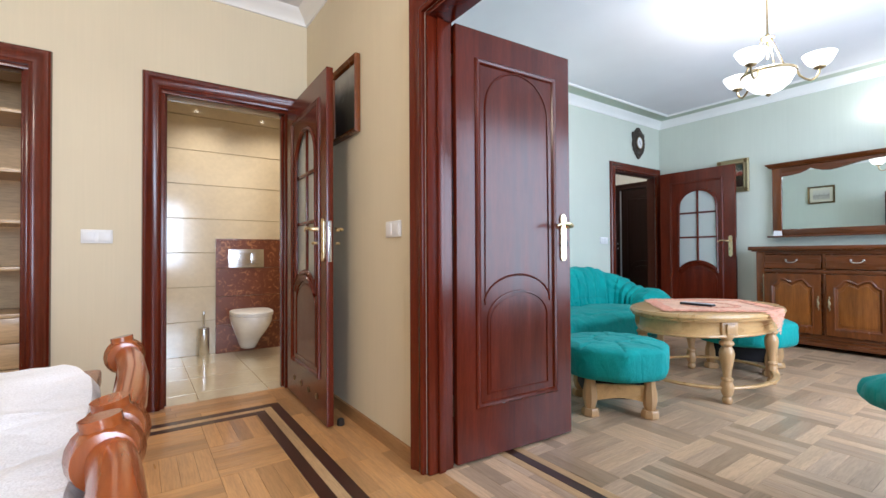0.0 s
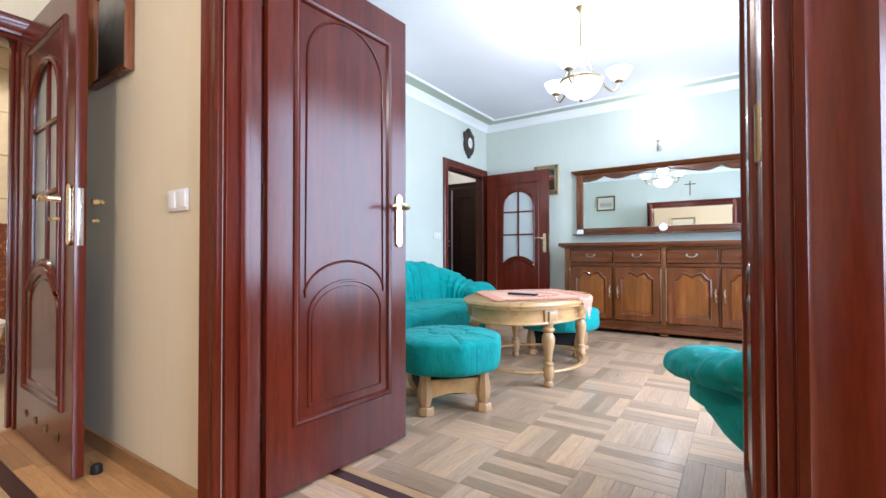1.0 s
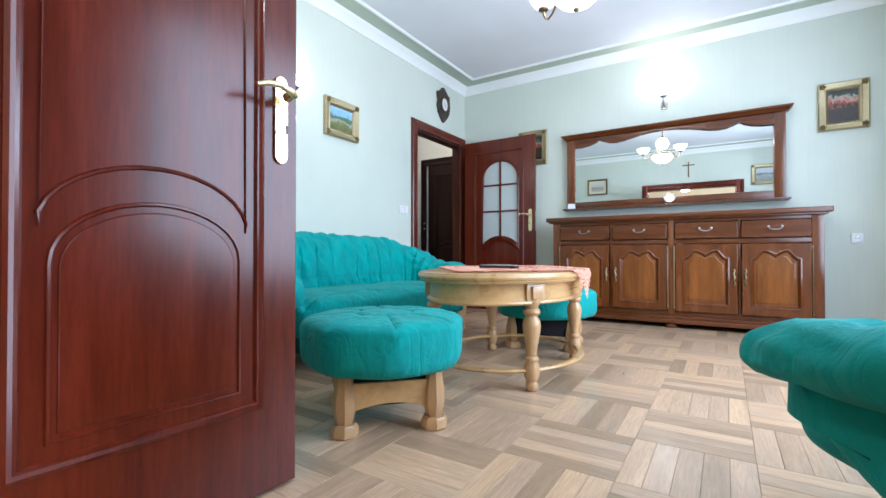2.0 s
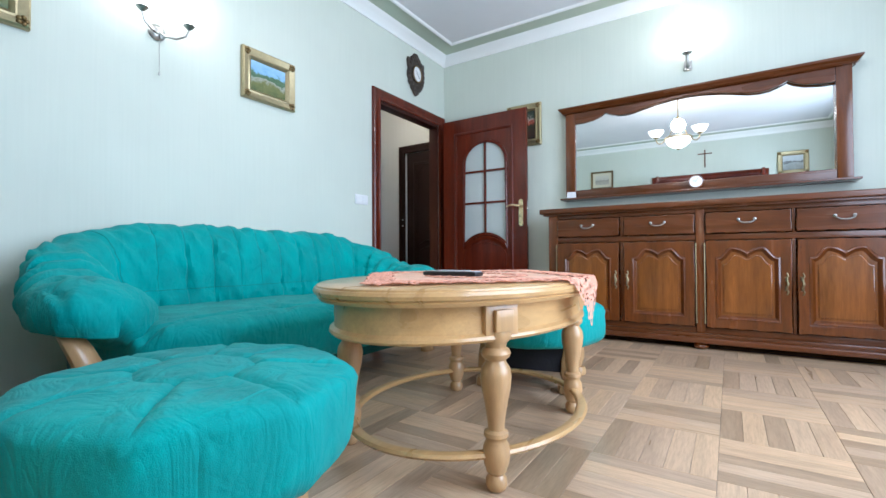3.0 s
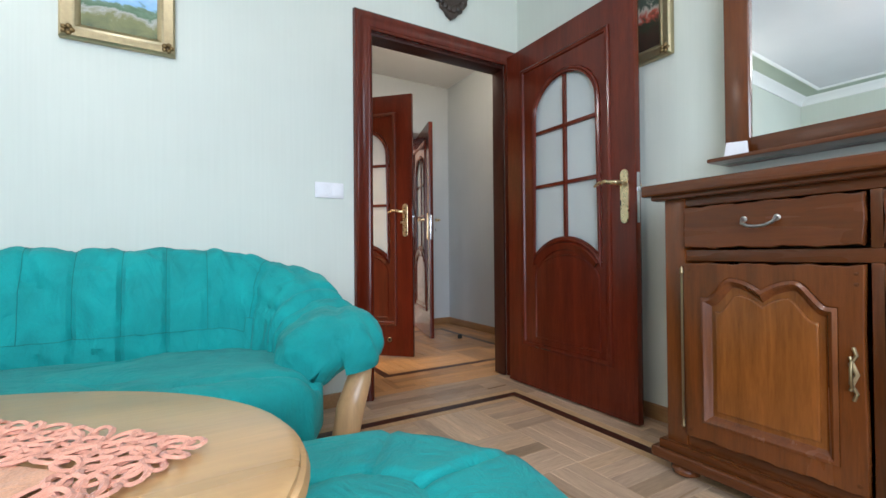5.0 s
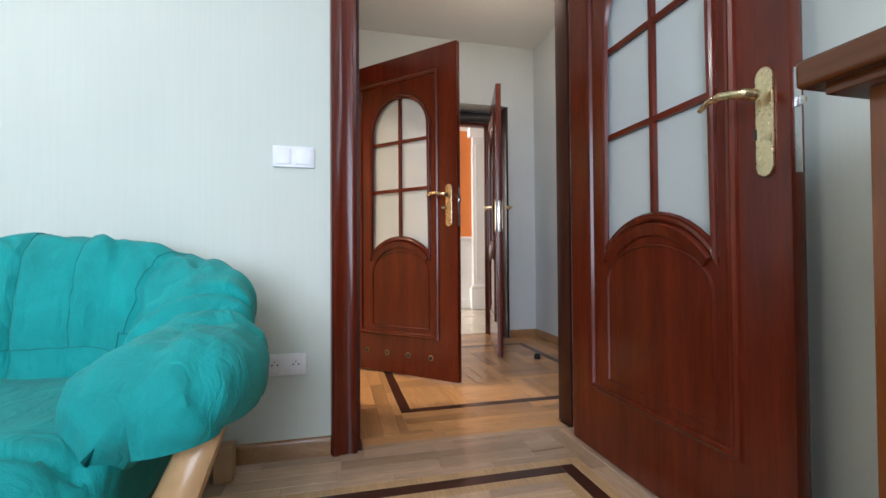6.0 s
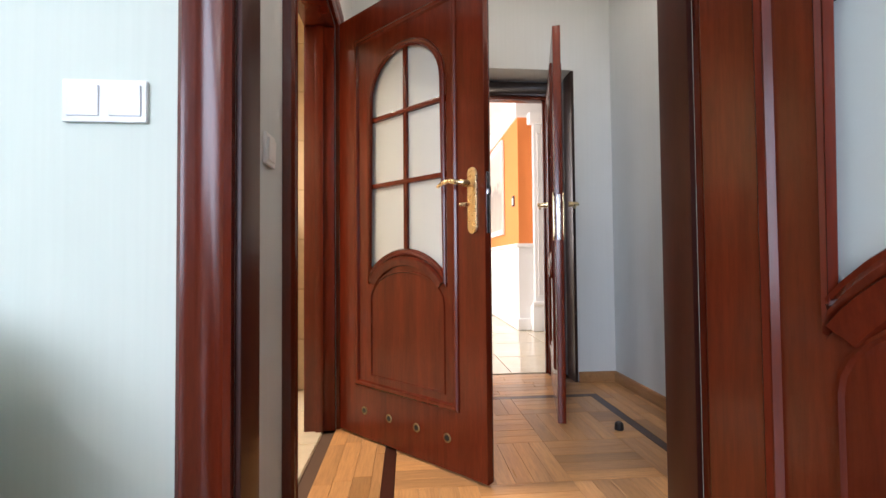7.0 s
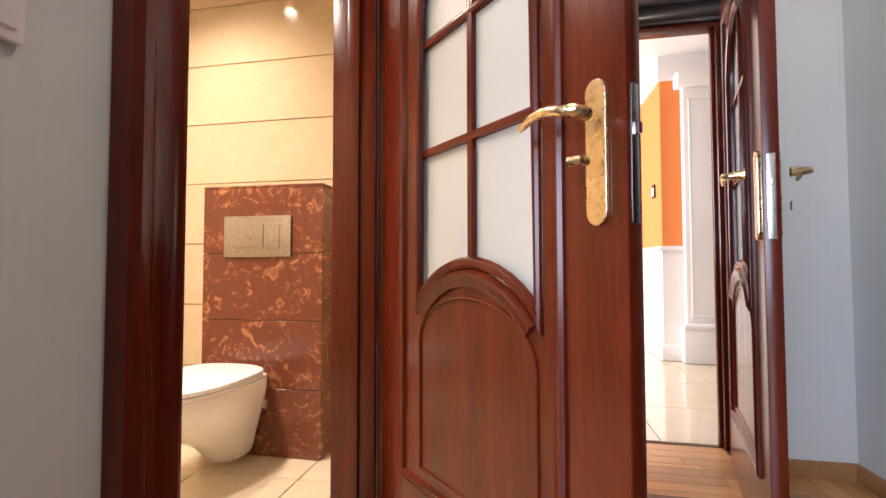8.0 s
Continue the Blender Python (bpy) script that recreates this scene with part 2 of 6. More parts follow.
M_DARKCARV = wood("dark_carved", (0.052, 0.036, 0.026), 0.45, "z", 0.3)
M_SHADE = glow("alabaster_glass_lit", (1.0, 0.95, 0.88), 1.4)
M_BULB = glow("frosted_bulb_lit", (1.0, 0.96, 0.9), 5.0)
M_SPOT = glow("spot_lens_lit", (1.0, 0.85, 0.6), 18.0)
M_MIRROR = nodes_of("mirror_glass", 0.01, 1.0)[0]
M_MIRROR.node_tree.nodes["Principled BSDF"].inputs["Base Color"].default_value = (0.90, 0.93, 0.91, 1)
M_FROST, ft, fb = nodes_of("frosted_glass", 0.35)
fb.inputs["Base Color"].default_value = (0.78, 0.84, 0.82, 1)
fb.inputs["Transmission Weight"].default_value = 0.45
bump_of(ft, fb, noise_of(ft, coords(ft, (1, 1, 1)), 220, 2), 0.15, 0.001)
M_GLASS, gt, gb = nodes_of("clear_glass", 0.02)
gb.inputs["Transmission Weight"].default_value = 1.0

# ---- building blocks ----


def part(name, bm, mat, parent=None, label="", smooth=True, m=None):
    """Links a bmesh (or a mesh) as one mesh object under a thing or part."""
    if isinstance(bm, bpy.types.Mesh):
        me = bm
    else:
        me = bpy.data.meshes.new(name)
        bm.normal_update()
        bm.to_mesh(me)
        bm.free()
    if not me.materials:
        for q in mat if isinstance(mat, (list, tuple)) else [mat]:
            me.materials.append(q)
    if smooth:
        me.shade_smooth()
        me.set_sharp_from_angle(angle=radians(38))
    ob = new(name, me)
    if parent:
        ob.parent = parent
    if m is not None:
        ob.matrix_basis = m
    if label:
        ob["label"] = label
    return ob


def thing(name, m, label, category, group="", kind=""):
    ob = new(name)
    ob.empty_display_size = 0.1
    ob.matrix_basis = m
    return tagged(ob, label, category, group, kind)


def box(bm, x0, y0, z0, x1, y1, z1, bevel=0.0, seg=2, mat=0):
    r = bmesh.ops.create_cube(bm, size=1)
    vs = r["verts"]
    for v in vs:
        v.co = Vector(((x0 + x1) / 2 + v.co.x * (x1 - x0), (y0 + y1) / 2 + v.co.y * (y1 - y0), (z0 + z1) / 2 + v.co.z * (z1 - z0)))
    fs = list({f for v in vs for f in v.link_faces})
    for f in fs:
        f.material_index = mat
    if bevel > 0:
        es = list({e for v in vs for e in v.link_edges})
        bmesh.ops.bevel(bm, geom=es, offset=bevel, segments=seg, affect="EDGES", profile=0.6)
    return vs


def boxed(*args, **kw):
    bm = bmesh.new()
    box(bm, *args, **kw)
    return bm


def lathe(profile, seg=24, bm=None, at=(0, 0, 0), squash=(1, 1)):
    """Turned solid about z from (radius, height) pairs."""
    bm = bm or bmesh.new()
    rings = []
    for r, z in profile:
        rings.append([bm.verts.new((at[0] + squash[0] * max(r, 1e-4) * math.cos(2 * math.pi * k / seg), at[1] + squash[1] * max(r, 1e-4) * math.sin(2 * math.pi * k / seg), at[2] + z)) for k in range(seg)])
    for a, b in zip(rings, rings[1:]):
        for k in range(seg):
            bm.faces.new((a[k], a[(k + 1) % seg], b[(k + 1) % seg], b[k]))
    bm.faces.new(rings[0][::-1])
    bm.faces.new(rings[-1])
    return bm


def tube(pts, r, seg=10, bm=None, closed=False, flat=1.0, radii=None):
    """A round bar along points; flat squashes it along the second cross axis."""
    bm = bm or bmesh.new()
    pts = [Vector(p) for p in pts]
    n = len(pts)
    rings, up = [], None
    for i, p in enumerate(pts):
        a, b = (pts[i - 1] if i or closed else p), (pts[(i + 1) % n] if i < n - 1 or closed else p)
        d = (b - a).normalized()
        if up is None:
            up = Vector((0, 0, 1)) if abs(d.z) < 0.9 else Vector((1, 0, 0))
        side = d.cross(up).normalized()
        up = side.cross(d).normalized()
        q = radii[i] if radii else r
        rings.append([bm.verts.new(p + side * q * math.cos(2 * math.pi * k / seg) + up * q * flat * math.sin(2 * math.pi * k / seg)) for k in range(seg)])
    for i in range(n if closed else n - 1):
        a, b = rings[i], rings[(i + 1) % n]
        for k in range(seg):
            bm.faces.new((a[k], a[(k + 1) % seg], b[(k + 1) % seg], b[k]))
    if not closed:
        bm.faces.new(rings[0][::-1])
        bm.faces.new(rings[-1])
    bmesh.ops.recalc_face_normals(bm, faces=bm.faces[:])
    return bm


def sweep(path, prof, bm=None, closed=True, plane="xz", base=0.0, sign=1):
    """A moulding along a flat path. prof: (across, out) pairs; across is measured to the path's left."""
    bm = bm or bmesh.new()
    n = len(path)
    P = [Vector(p) for p in path]
    rings = []
    for i, p in enumerate(P):
        a = P[i - 1] if (i or closed) else None
        b = P[(i + 1) % n] if (i < n - 1 or closed) else None
        d1 = (p - a).normalized() if a is not None else (b - p).normalized()
        d2 = (b - p).normalized() if b is not None else d1
        n1, n2 = Vector((-d1.y, d1.x)), Vector((-d2.y, d2.x))
        nn = n1 + n2
        nn = nn / max(0.35, nn.dot(n1)) if nn.length > 1e-6 else n1
        ring = []
        for u, o in prof:
            q = p + nn * u
            oo = base + sign * o
            ring.append(bm.verts.new((q.x, oo, q.y) if plane == "xz" else (q.x, q.y, oo)))
        rings.append(ring)
    for i in range(n if closed else n - 1):
        a, b = rings[i], rings[(i + 1) % n]
        for k in range(len(prof) - 1):
            bm.faces.new((a[k], a[k + 1], b[k + 1], b[k]))
    if not closed:
        for r in (rings[0], rings[-1]):
            bm.faces.new(r)
    bmesh.ops.recalc_face_normals(bm, faces=bm.faces[:])
    return bm


def plate(outline, holes, thick, bevel=0.0, name="plate"):
    """A flat board in xz with holes, its thickness centred on y = 0."""
    cu = bpy.data.curves.new(name, "CURVE")
    cu.dimensions, cu.fill_mode, cu.extrude, cu.bevel_depth, cu.bevel_resolution = "2D", "BOTH", thick / 2 - bevel, bevel, 1
    cu.offset = -bevel
    for loop in (outline, *holes):
        sp = cu.splines.new("POLY")
        sp.points.add(len(loop) - 1)
        for q, (x, z) in zip(sp.points, loop):
            q.co = (x, z, 0, 1)
        sp.use_cyclic_u = True
    ob = bpy.data.objects.new(name, cu)
    scene.collection.objects.link(ob)
    me = bpy.data.meshes.new_from_object(ob.evaluated_get(bpy.context.evaluated_depsgraph_get()))
    bpy.data.objects.remove(ob)
    bpy.data.curves.remove(cu)
    me.transform(Matrix.Rotation(radians(90), 4, "X"))
    me.materials.clear()
    return me


def arc(cx, cz, rx, rz, a0, a1, n=14):
    return [(cx + rx * math.cos(radians(a0 + (a1 - a0) * k / n)), cz + rz * math.sin(radians(a0 + (a1 - a0) * k / n))) for k in range(n + 1)]


def rect(x0, z0, x1, z1):
    return [(x0, z0), (x1, z0), (x1, z1), (x0, z1)]


def puff(size, e=0.45, nu=56, nv=28, wrinkle=0.01, scale=6.0, seed=0.0, shape=None):
    """A stuffed cushion: a rounded box with drawn, wrinkled cloth."""
    bm = bmesh.new()

    def sp(w, p):
        return math.copysign(abs(w) ** p, w)

    rows = []
    for j in range(nv + 1):
        v = -math.pi / 2 + math.pi * j / nv
        row = []
        for i in range(nu):
            u = 2 * math.pi * i / nu
            p = Vector((sp(math.cos(v), e) * sp(math.cos(u), e), sp(math.cos(v), e) * sp(math.sin(u), e), sp(math.sin(v), e)))
            q = Vector((p.x * size[0] / 2, p.y * size[1] / 2, p.z * size[2] / 2))
            if shape:
                q = shape(q, p)
            s = Vector((seed, seed * 1.7, 0))
            w = noise.noise(Vector((q.x * scale, q.y * scale, q.z * scale * 0.6)) + s) + 0.6 * noise.noise(q * scale * 2.3 + s)
            d = p.normalized() if p.length else p
            row.append(bm.verts.new(q + d * w * wrinkle))
        rows.append(row)
    for a, b in zip(rows, rows[1:]):
        for i in range(nu):
            bm.faces.new((a[i], a[(i + 1) % nu], b[(i + 1) % nu], b[i]))
    bmesh.ops.remove_doubles(bm, verts=bm.verts[:], dist=1e-5)
    bmesh.ops.recalc_face_normals(bm, faces=bm.faces[:])
    return bm


def wall(name, axis, c0, c1, a0, a1, z0, z1, holes, mat, label):
    """A wall layer across one axis between c0 and c1, from a0 to a1, with openings (a, b, bottom, top)."""
    bm = bmesh.new()
    cuts = sorted({a0, a1, *[h[0] for h in holes], *[h[1] for h in holes]})

    def slab(a, b, z, y):
        if b - a > 1e-6 and y - z > 1e-6:
            if axis == "x":
                box(bm, c0, a, z, c1, b, y)
            else:
                box(bm, a, c0, z, b, c1, y)

    for a, b in zip(cuts, cuts[1:]):
        hs = [h for h in holes if h[0] <= a + 1e-6 and h[1] >= b - 1e-6]
        if not hs:
            slab(a, b, z0, z1)
        for h in hs:
            slab(a, b, z0, h[2])
            slab(a, b, h[3], z1)
    return tagged(part(name, bm, mat, smooth=False), label, "wall", kind="structure")

# ---- structure ----
XW, XE, YS, YN, H = -2.80, 1.42, 0.57, 5.36, 2.78
HS = 0.44          # hall face of the wall between hall and living room
DX0, DX1, DT = -1.14, 0.36, 2.05      # double doorway
WY0, WY1 = 4.308, 5.240               # doorway to the corridor
W1A, W1B = -0.49, 0.30                # first washroom doorway
CLA, CLB = -2.05, -1.11               # closet doorway
CX0, CY0, CY1 = -4.85, 4.28, 6.05     # corridor
W2A, W2B = -4.17, -3.32               # second washroom doorway
D3A, D3B = 4.80, 5.68                 # doorway to the far room
TOP = 2.03

wall("wall_west", "x", XW - 0.07, XW, YS, YN, 0, H, [(WY0, WY1, 0, TOP)], M_MINT, "pale mint ribbed wallpaper wall behind the sofa")
wall("wall_north", "y", YN, YN + 0.15, XW, XE + 0.15, 0, H, [], M_MINT, "pale mint ribbed wallpaper wall behind the sideboard")
wall("wall_south", "y", HS + 0.065, YS, XW, XE, 0, H, [(DX0, DX1, 0, DT)], M_MINT, "pale mint wall round the double doorway")
wall("wall_east", "x", XE, XE + 0.15, YS, YN, 0, H, [(1.7, 4.1, 0.5, 2.4)], M_MINT, "pale mint wall with a wide window")
wall("wall_hall_north", "y", HS, HS + 0.065, XW, 4.0, 0, H, [(DX0, DX1, 0, DT)], M_CREAM, "cream wallpaper wall of the hall")
wall("wall_hall_west", "x", XW - 0.07, XW, -3.2, HS + 0.065, 0, H, [(W1A, W1B, 0, TOP), (CLA, CLB, 0, TOP)], M_CREAM, "cream wallpaper wall with washroom and closet doorways")
wall("wall_hall_south", "y", -3.35, -3.2, XW - 0.9, 4.15, 0, H, [], M_CREAM, "cream wall closing the hall")
wall("wall_hall_east", "x", 4.0, 4.15, -3.2, HS + 0.065, 0, H, [(-1.2, 0.35, 0.8, 2.2)], M_CREAM, "cream wall with the hall window")
wall("wall_corridor_east", "x", XW - 0.11, XW - 0.07, CY0, CY1, 0, 2.7, [(WY0, WY1, 0, TOP)], M_PALE, "pale grey corridor wall beside the living room")
wall("wall_corridor_south", "y", CY0 - 0.07, CY0, CX0, XW - 0.11, 0, 2.7, [(W2A, W2B, 0, TOP)], M_PALE, "pale grey corridor wall with washroom doorway")
wall("wall_corridor_north", "y", CY1, CY1 + 0.12, CX0, XW - 0.11, 0, 2.7, [(-3.87, -3.07, 0, TOP)], M_PALE, "pale grey corridor wall with a dark door")
wall("wall_corridor_west", "x", CX0 - 0.22, CX0, 4.21, CY1 + 0.12, 0, 2.7, [(4.745, 5.78, 0, 2.135)], M_PALE, "pale grey corridor end wall with open doorway")
tagged(part("ceiling", boxed(XW - 0.07, YS - 0.07, H, XE + 0.15, YN + 0.15, H + 0.1), M_WHITE), "white painted ceiling with stucco border", "ceiling", kind="structure")
tagged(part("ceiling_hall", boxed(XW - 0.9, -3.35, H, 4.15, YS - 0.07, H + 0.1), M_WHITE), "white painted hall ceiling", "ceiling", kind="structure")
tagged(part("ceiling_corridor", boxed(CX0 - 0.22, 4.21, 2.7, XW - 0.07, CY1 + 0.12, 2.8), M_PLASTER), "plain white corridor ceiling", "ceiling", kind="structure")
tagged(part("green_ceiling_band", sweep([(XW + 0.06, YS + 0.06), (XE - 0.06, YS + 0.06), (XE - 0.06, YN - 0.06), (XW + 0.06, YN - 0.06)], [(0.0, 0.0), (0.0, 0.004), (0.20, 0.004), (0.20, 0.0)], plane="xy", base=H - 0.0005, sign=-1), M_GREEN), "sage green painted band round the ceiling", "trim", kind="structure")
tagged(part("ceiling_bead", sweep([(XW + 0.24, YS + 0.24), (XE - 0.24, YS + 0.24), (XE - 0.24, YN - 0.24), (XW + 0.24, YN - 0.24)], [(0, 0), (0.004, 0.012), (0.012, 0.018), (0.022, 0.016), (0.03, 0.010), (0.036, 0)], plane="xy", base=H - 0.0005, sign=-1), M_PLASTER), "thin white stucco bead on the ceiling", "trim", kind="structure")
COVE = [(0.0, 0.0), (0.09, 0.0), (0.085, 0.012), (0.06, 0.03), (0.03, 0.055), (0.016, 0.075), (0.012, 0.088), (0.0, 0.09)]
tagged(part("cornice", sweep([(XW, YS), (XE, YS), (XE, YN), (XW, YN)], COVE, plane="xy", base=H, sign=-1), M_PLASTER), "white stucco cornice round the living room", "cornice", kind="structure")
tagged(part("cornice_hall", sweep([(XW, -3.2), (4.0, -3.2), (4.0, HS), (XW, HS)], COVE, plane="xy", base=H, sign=-1), M_PLASTER), "white stucco cornice round the hall", "cornice", kind="structure")

CASING = [(0.0, 0.0), (0.0, 0.018), (0.012, 0.024), (0.022, 0.018), (0.06, 0.022), (0.07, 0.030), (0.085, 0.032), (0.095, 0.024), (0.10, 0.0)]


def casing(name, a, b, top, at, face, label, mat=M_DOOR, ends=()):
    """The architrave round a doorway, moulded, on one wall face."""
    path = [(a, 0.0), (a, top), (b, top), (b, 0.0)]
    bm = sweep(path, CASING, closed=False, plane="xz", base=0.0, sign=-1)
    return tagged(part(name, bm, mat, m=at), label, "door frame", kind="structure")


def lining(name, a, b, top, depth, at, label, mat=M_DOOR, thick=0.022, bead=True):
    """The jambs and head inside a doorway with a stop bead."""
    t = tagged(new(name), label, "door frame", kind="structure")
    t.matrix_basis = at
    part("jamb", boxed(a - 0.002, 0.001, 0, a + thick, depth - 0.001, top - 0.022, 0.003), mat, t)
    part("jamb", boxed(b - thick, 0.001, 0, b + 0.002, depth - 0.001, top - 0.022, 0.003), mat, t)
    part("head", boxed(a, 0.001, top - 0.022, b, depth - 0.001, top + 0.002, 0.003), mat, t)
    for x0, x1 in ((a + 0.022, a + 0.036), (b - 0.036, b - 0.022)) if bead else ():
        part("stop_bead", boxed(x0, depth * 0.35, 0, x1, depth * 0.62, top - 0.024, 0.003), mat, t)
    return t


def facing(x, y, rz):
    return pose(x, y, 0, 0, 0, rz)


RED = "dark red mahogany moulded door casing"
# local x runs along the wall, local -y points out of the wall face
casing("casing_hall", DX0, DX1, DT, facing(0, HS, 0), 0, RED + " on the hall side")
casing("casing_living", -DX1, -DX0, DT, facing(0, YS, 180), 0, RED + " on the living room side")
lining("lining_double", DX0, DX1, DT, YS - HS, facing(0, HS, 0), "mahogany jambs of the double doorway")
casing("casing_west", WY0, WY1, TOP, facing(XW, 0, 90), 0, RED + " beside the sofa")
# these jambs carry their shade in the darker wood colour
lining("lining_west", WY0, WY1, TOP, 0.11, facing(XW, 0, 90), "mahogany jambs of the corridor doorway, shade put into the colour", M_JAMB, 0.012, False)
casing("casing_washroom", W1A, W1B, TOP, facing(XW, 0, 90), 0, RED + " round the washroom")
lining("lining_washroom", W1A, W1B, TOP, 0.15, facing(XW, 0, 90), "mahogany jambs of the washroom doorway")
casing("casing_closet", CLA, CLB, TOP, facing(XW, 0, 90), 0, RED + " round the closet")
lining("lining_closet", CLA, CLB, TOP, 0.10, facing(XW, 0, 90), "mahogany jambs of the closet")
casing("casing_corridor_washroom", -W2B, -W2A, TOP, facing(0, CY0, 180), 0, RED + " round the second washroom")
lining("lining_corridor_washroom", -W2B, -W2A, TOP, 0.152, facing(0, CY0, 180), "mahogany jambs of the second washroom")
casing("casing_far", D3A + 0.045, D3B, TOP, facing(CX0 - 0.22, 0, 90), 0, RED + " at the corridor end", M_DARKDOOR)
lining("lining_far", D3A + 0.045, D3B, TOP, 0.08, facing(CX0 - 0.22, 0, 90), "mahogany jambs at the corridor end")
# added dark board: paints the shade on this plaster reveal
tagged(part("reveal_shade_board", boxed(CX0 - 0.139, 5.765, 0.001, CX0 + 0.006, 5.786, 2.13, 0.003), M_DARKDOOR), "dark board added for the shaded plaster reveal beside the end door", "door frame", kind="structure")
casing("casing_dark", -3.87, -3.07, TOP, facing(0, CY1, 0), 0, "dark brown casing of the closed door", M_DARKDOOR)


def skirting(name, pts, mat=M_SKIRT):
    prof = [(0.0, 0.0), (0.014, 0.0), (0.014, 0.055), (0.009, 0.066), (0.0, 0.07)]
    return tagged(part(name, sweep(pts, prof, closed=False, plane="xy"), mat), "honey oak skirting board", "skirting", kind="structure")


skirting("baseboard_living_west", [(XW, WY0 - 0.1), (XW, YS)])
skirting("baseboard_living_north", [(XE, YN), (XW, YN), (XW, WY1 + 0.1)])
skirting("baseboard_living_south", [(XW, YS), (DX0 - 0.1, YS)])
skirting("baseboard_living_east", [(DX1 + 0.1, YS), (XE, YS), (XE, YN)])
skirting("baseboard_hall", [(DX0 - 0.1, HS), (XW, HS), (XW, W1B + 0.1)])
skirting("baseboard_hall_west", [(XW, W1A - 0.1), (XW, CLB + 0.1)])
skirting("baseboard_corridor", [(-3.97, CY1), (CX0, CY1), (CX0, 5.79)])
skirting("baseboard_corridor_south", [(CX0, 4.74), (CX0, CY0), (W2A - 0.1, CY0)])

# washrooms, closet and far room
def room_shell(prefix, x0, x1, y0, y1, h, mat, label, skip):
    t = 0.08
    sides = {"west": (x0 - t, y0, x0, y1), "east": (x1, y0, x1 + t, y1), "south": (x0, y0 - t, x1, y0), "north": (x0, y1, x1, y1 + t)}
    for k, (a, b, c, d) in sides.items():
        if k not in skip:
            tagged(part("wall_%s_%s" % (prefix, k), boxed(a, b, 0, c, d, h), mat, smooth=False), label, "wall", kind="structure")
    tagged(part("ceiling_" + prefix, boxed(x0 - t, y0 - t, h, x1 + t, y1 + t, h + 0.08), M_PLASTER), "white ceiling", "ceiling", kind="structure")


room_shell("washroom", -4.40, -2.95, -0.72, 1.10, 2.5, M_TILE, "cream gloss tiled washroom wall", ("east",))
wall("wall_washroom_east", "x", -2.95, XW - 0.07, -0.80, 1.18, 0, 2.5, [(W1A, W1B, 0, TOP)], M_TILE, "cream tiled wall round the doorway")
room_shell("second_washroom", -4.90, -2.96, 2.5, 4.13, 2.6, M_TILE, "cream gloss tiled washroom wall", ("north",))
wall("wall_second_washroom_north", "y", 4.13, CY0 - 0.07, -4.98, -2.94, 0, 2.6, [(W2A, W2B, 0, TOP)], M_TILE, "cream tiled wall round the doorway")
room_shell("closet", -3.45, XW - 0.10, -2.15, -1.0, 2.6, M_BEECH, "pale beech closet lining", ("east",))
room_shell("far_room", -10.5, CX0 - 0.22, 3.0, 9.5, 2.78, M_PLASTER, "white wall of the bright far room", ("east",))
wall("wall_far_room_east", "x", CX0 - 0.30, CX0 - 0.22, 3.0, 9.5, 0, 2.78, [(D3A + 0.045, D3B, 0, TOP)], M_PLASTER, "white wall round the doorway")

# floors
tagged(part("floor", boxed(-3.6, -3.35, -0.15, 4.15, 6.2, -0.012), M_JOINT), "dark subfloor under the oak parquet", "floor", kind="structure")
tagged(part("floor_corridor", boxed(CX0 - 0.3, 4.2, -0.14, -3.6, 6.2, -0.012), M_JOINT), "dark subfloor under the corridor parquet", "floor", kind="structure")


# ---- doors ----
BEAD = [(0.0, 0.0), (0.002, 0.008), (0.010, 0.013), (0.018, 0.009), (0.024, 0.011), (0.030, 0.0)]
THIN = [(0.0, 0.0), (0.003, 0.006), (0.008, 0.007), (0.012, 0.0)]


def lever(parent, x, z, side, sgn, key=True):
    """Brass back plate with a curved lever, on the face y = side; sgn points the lever along x."""
    out = 1 if side > 0 else -1
    me = plate(arc(x, z + 0.092, 0.021, 0.024, 0, 180, 10) + arc(x, z - 0.112, 0.021, 0.024, 180, 360, 10), [], 0.008, 0.002)
    pl = part("back_plate", me, M_BRASS, parent, "polished brass back plate", m=Matrix.Translation((0, side + out * 0.004, 0)))
    o = side + out * 0.008
    part("lever", tube([(x, o, z + 0.05), (x, o + out * 0.035, z + 0.05), (x + sgn * 0.015, o + out * 0.045, z + 0.051), (x + sgn * 0.05, o + out * 0.045, z + 0.060), (x + sgn * 0.085, o + out * 0.043, z + 0.057), (x + sgn * 0.115, o + out * 0.040, z + 0.045)], 0.009, 10, radii=[0.014, 0.011, 0.010, 0.009, 0.008, 0.006]), M_BRASS, pl)
    if key:
        part("keyhole", boxed(x - 0.003, o - 0.002, z - 0.055, x + 0.003, o + 0.0015, z - 0.030, 0.001), M_BLACK, pl)
    else:
        part("thumb_turn", tube([(x, o, z - 0.03), (x, o + out * 0.02, z - 0.03), (x + sgn * 0.018, o + out * 0.024, z - 0.03)], 0.008, 8), M_BRASS, pl)


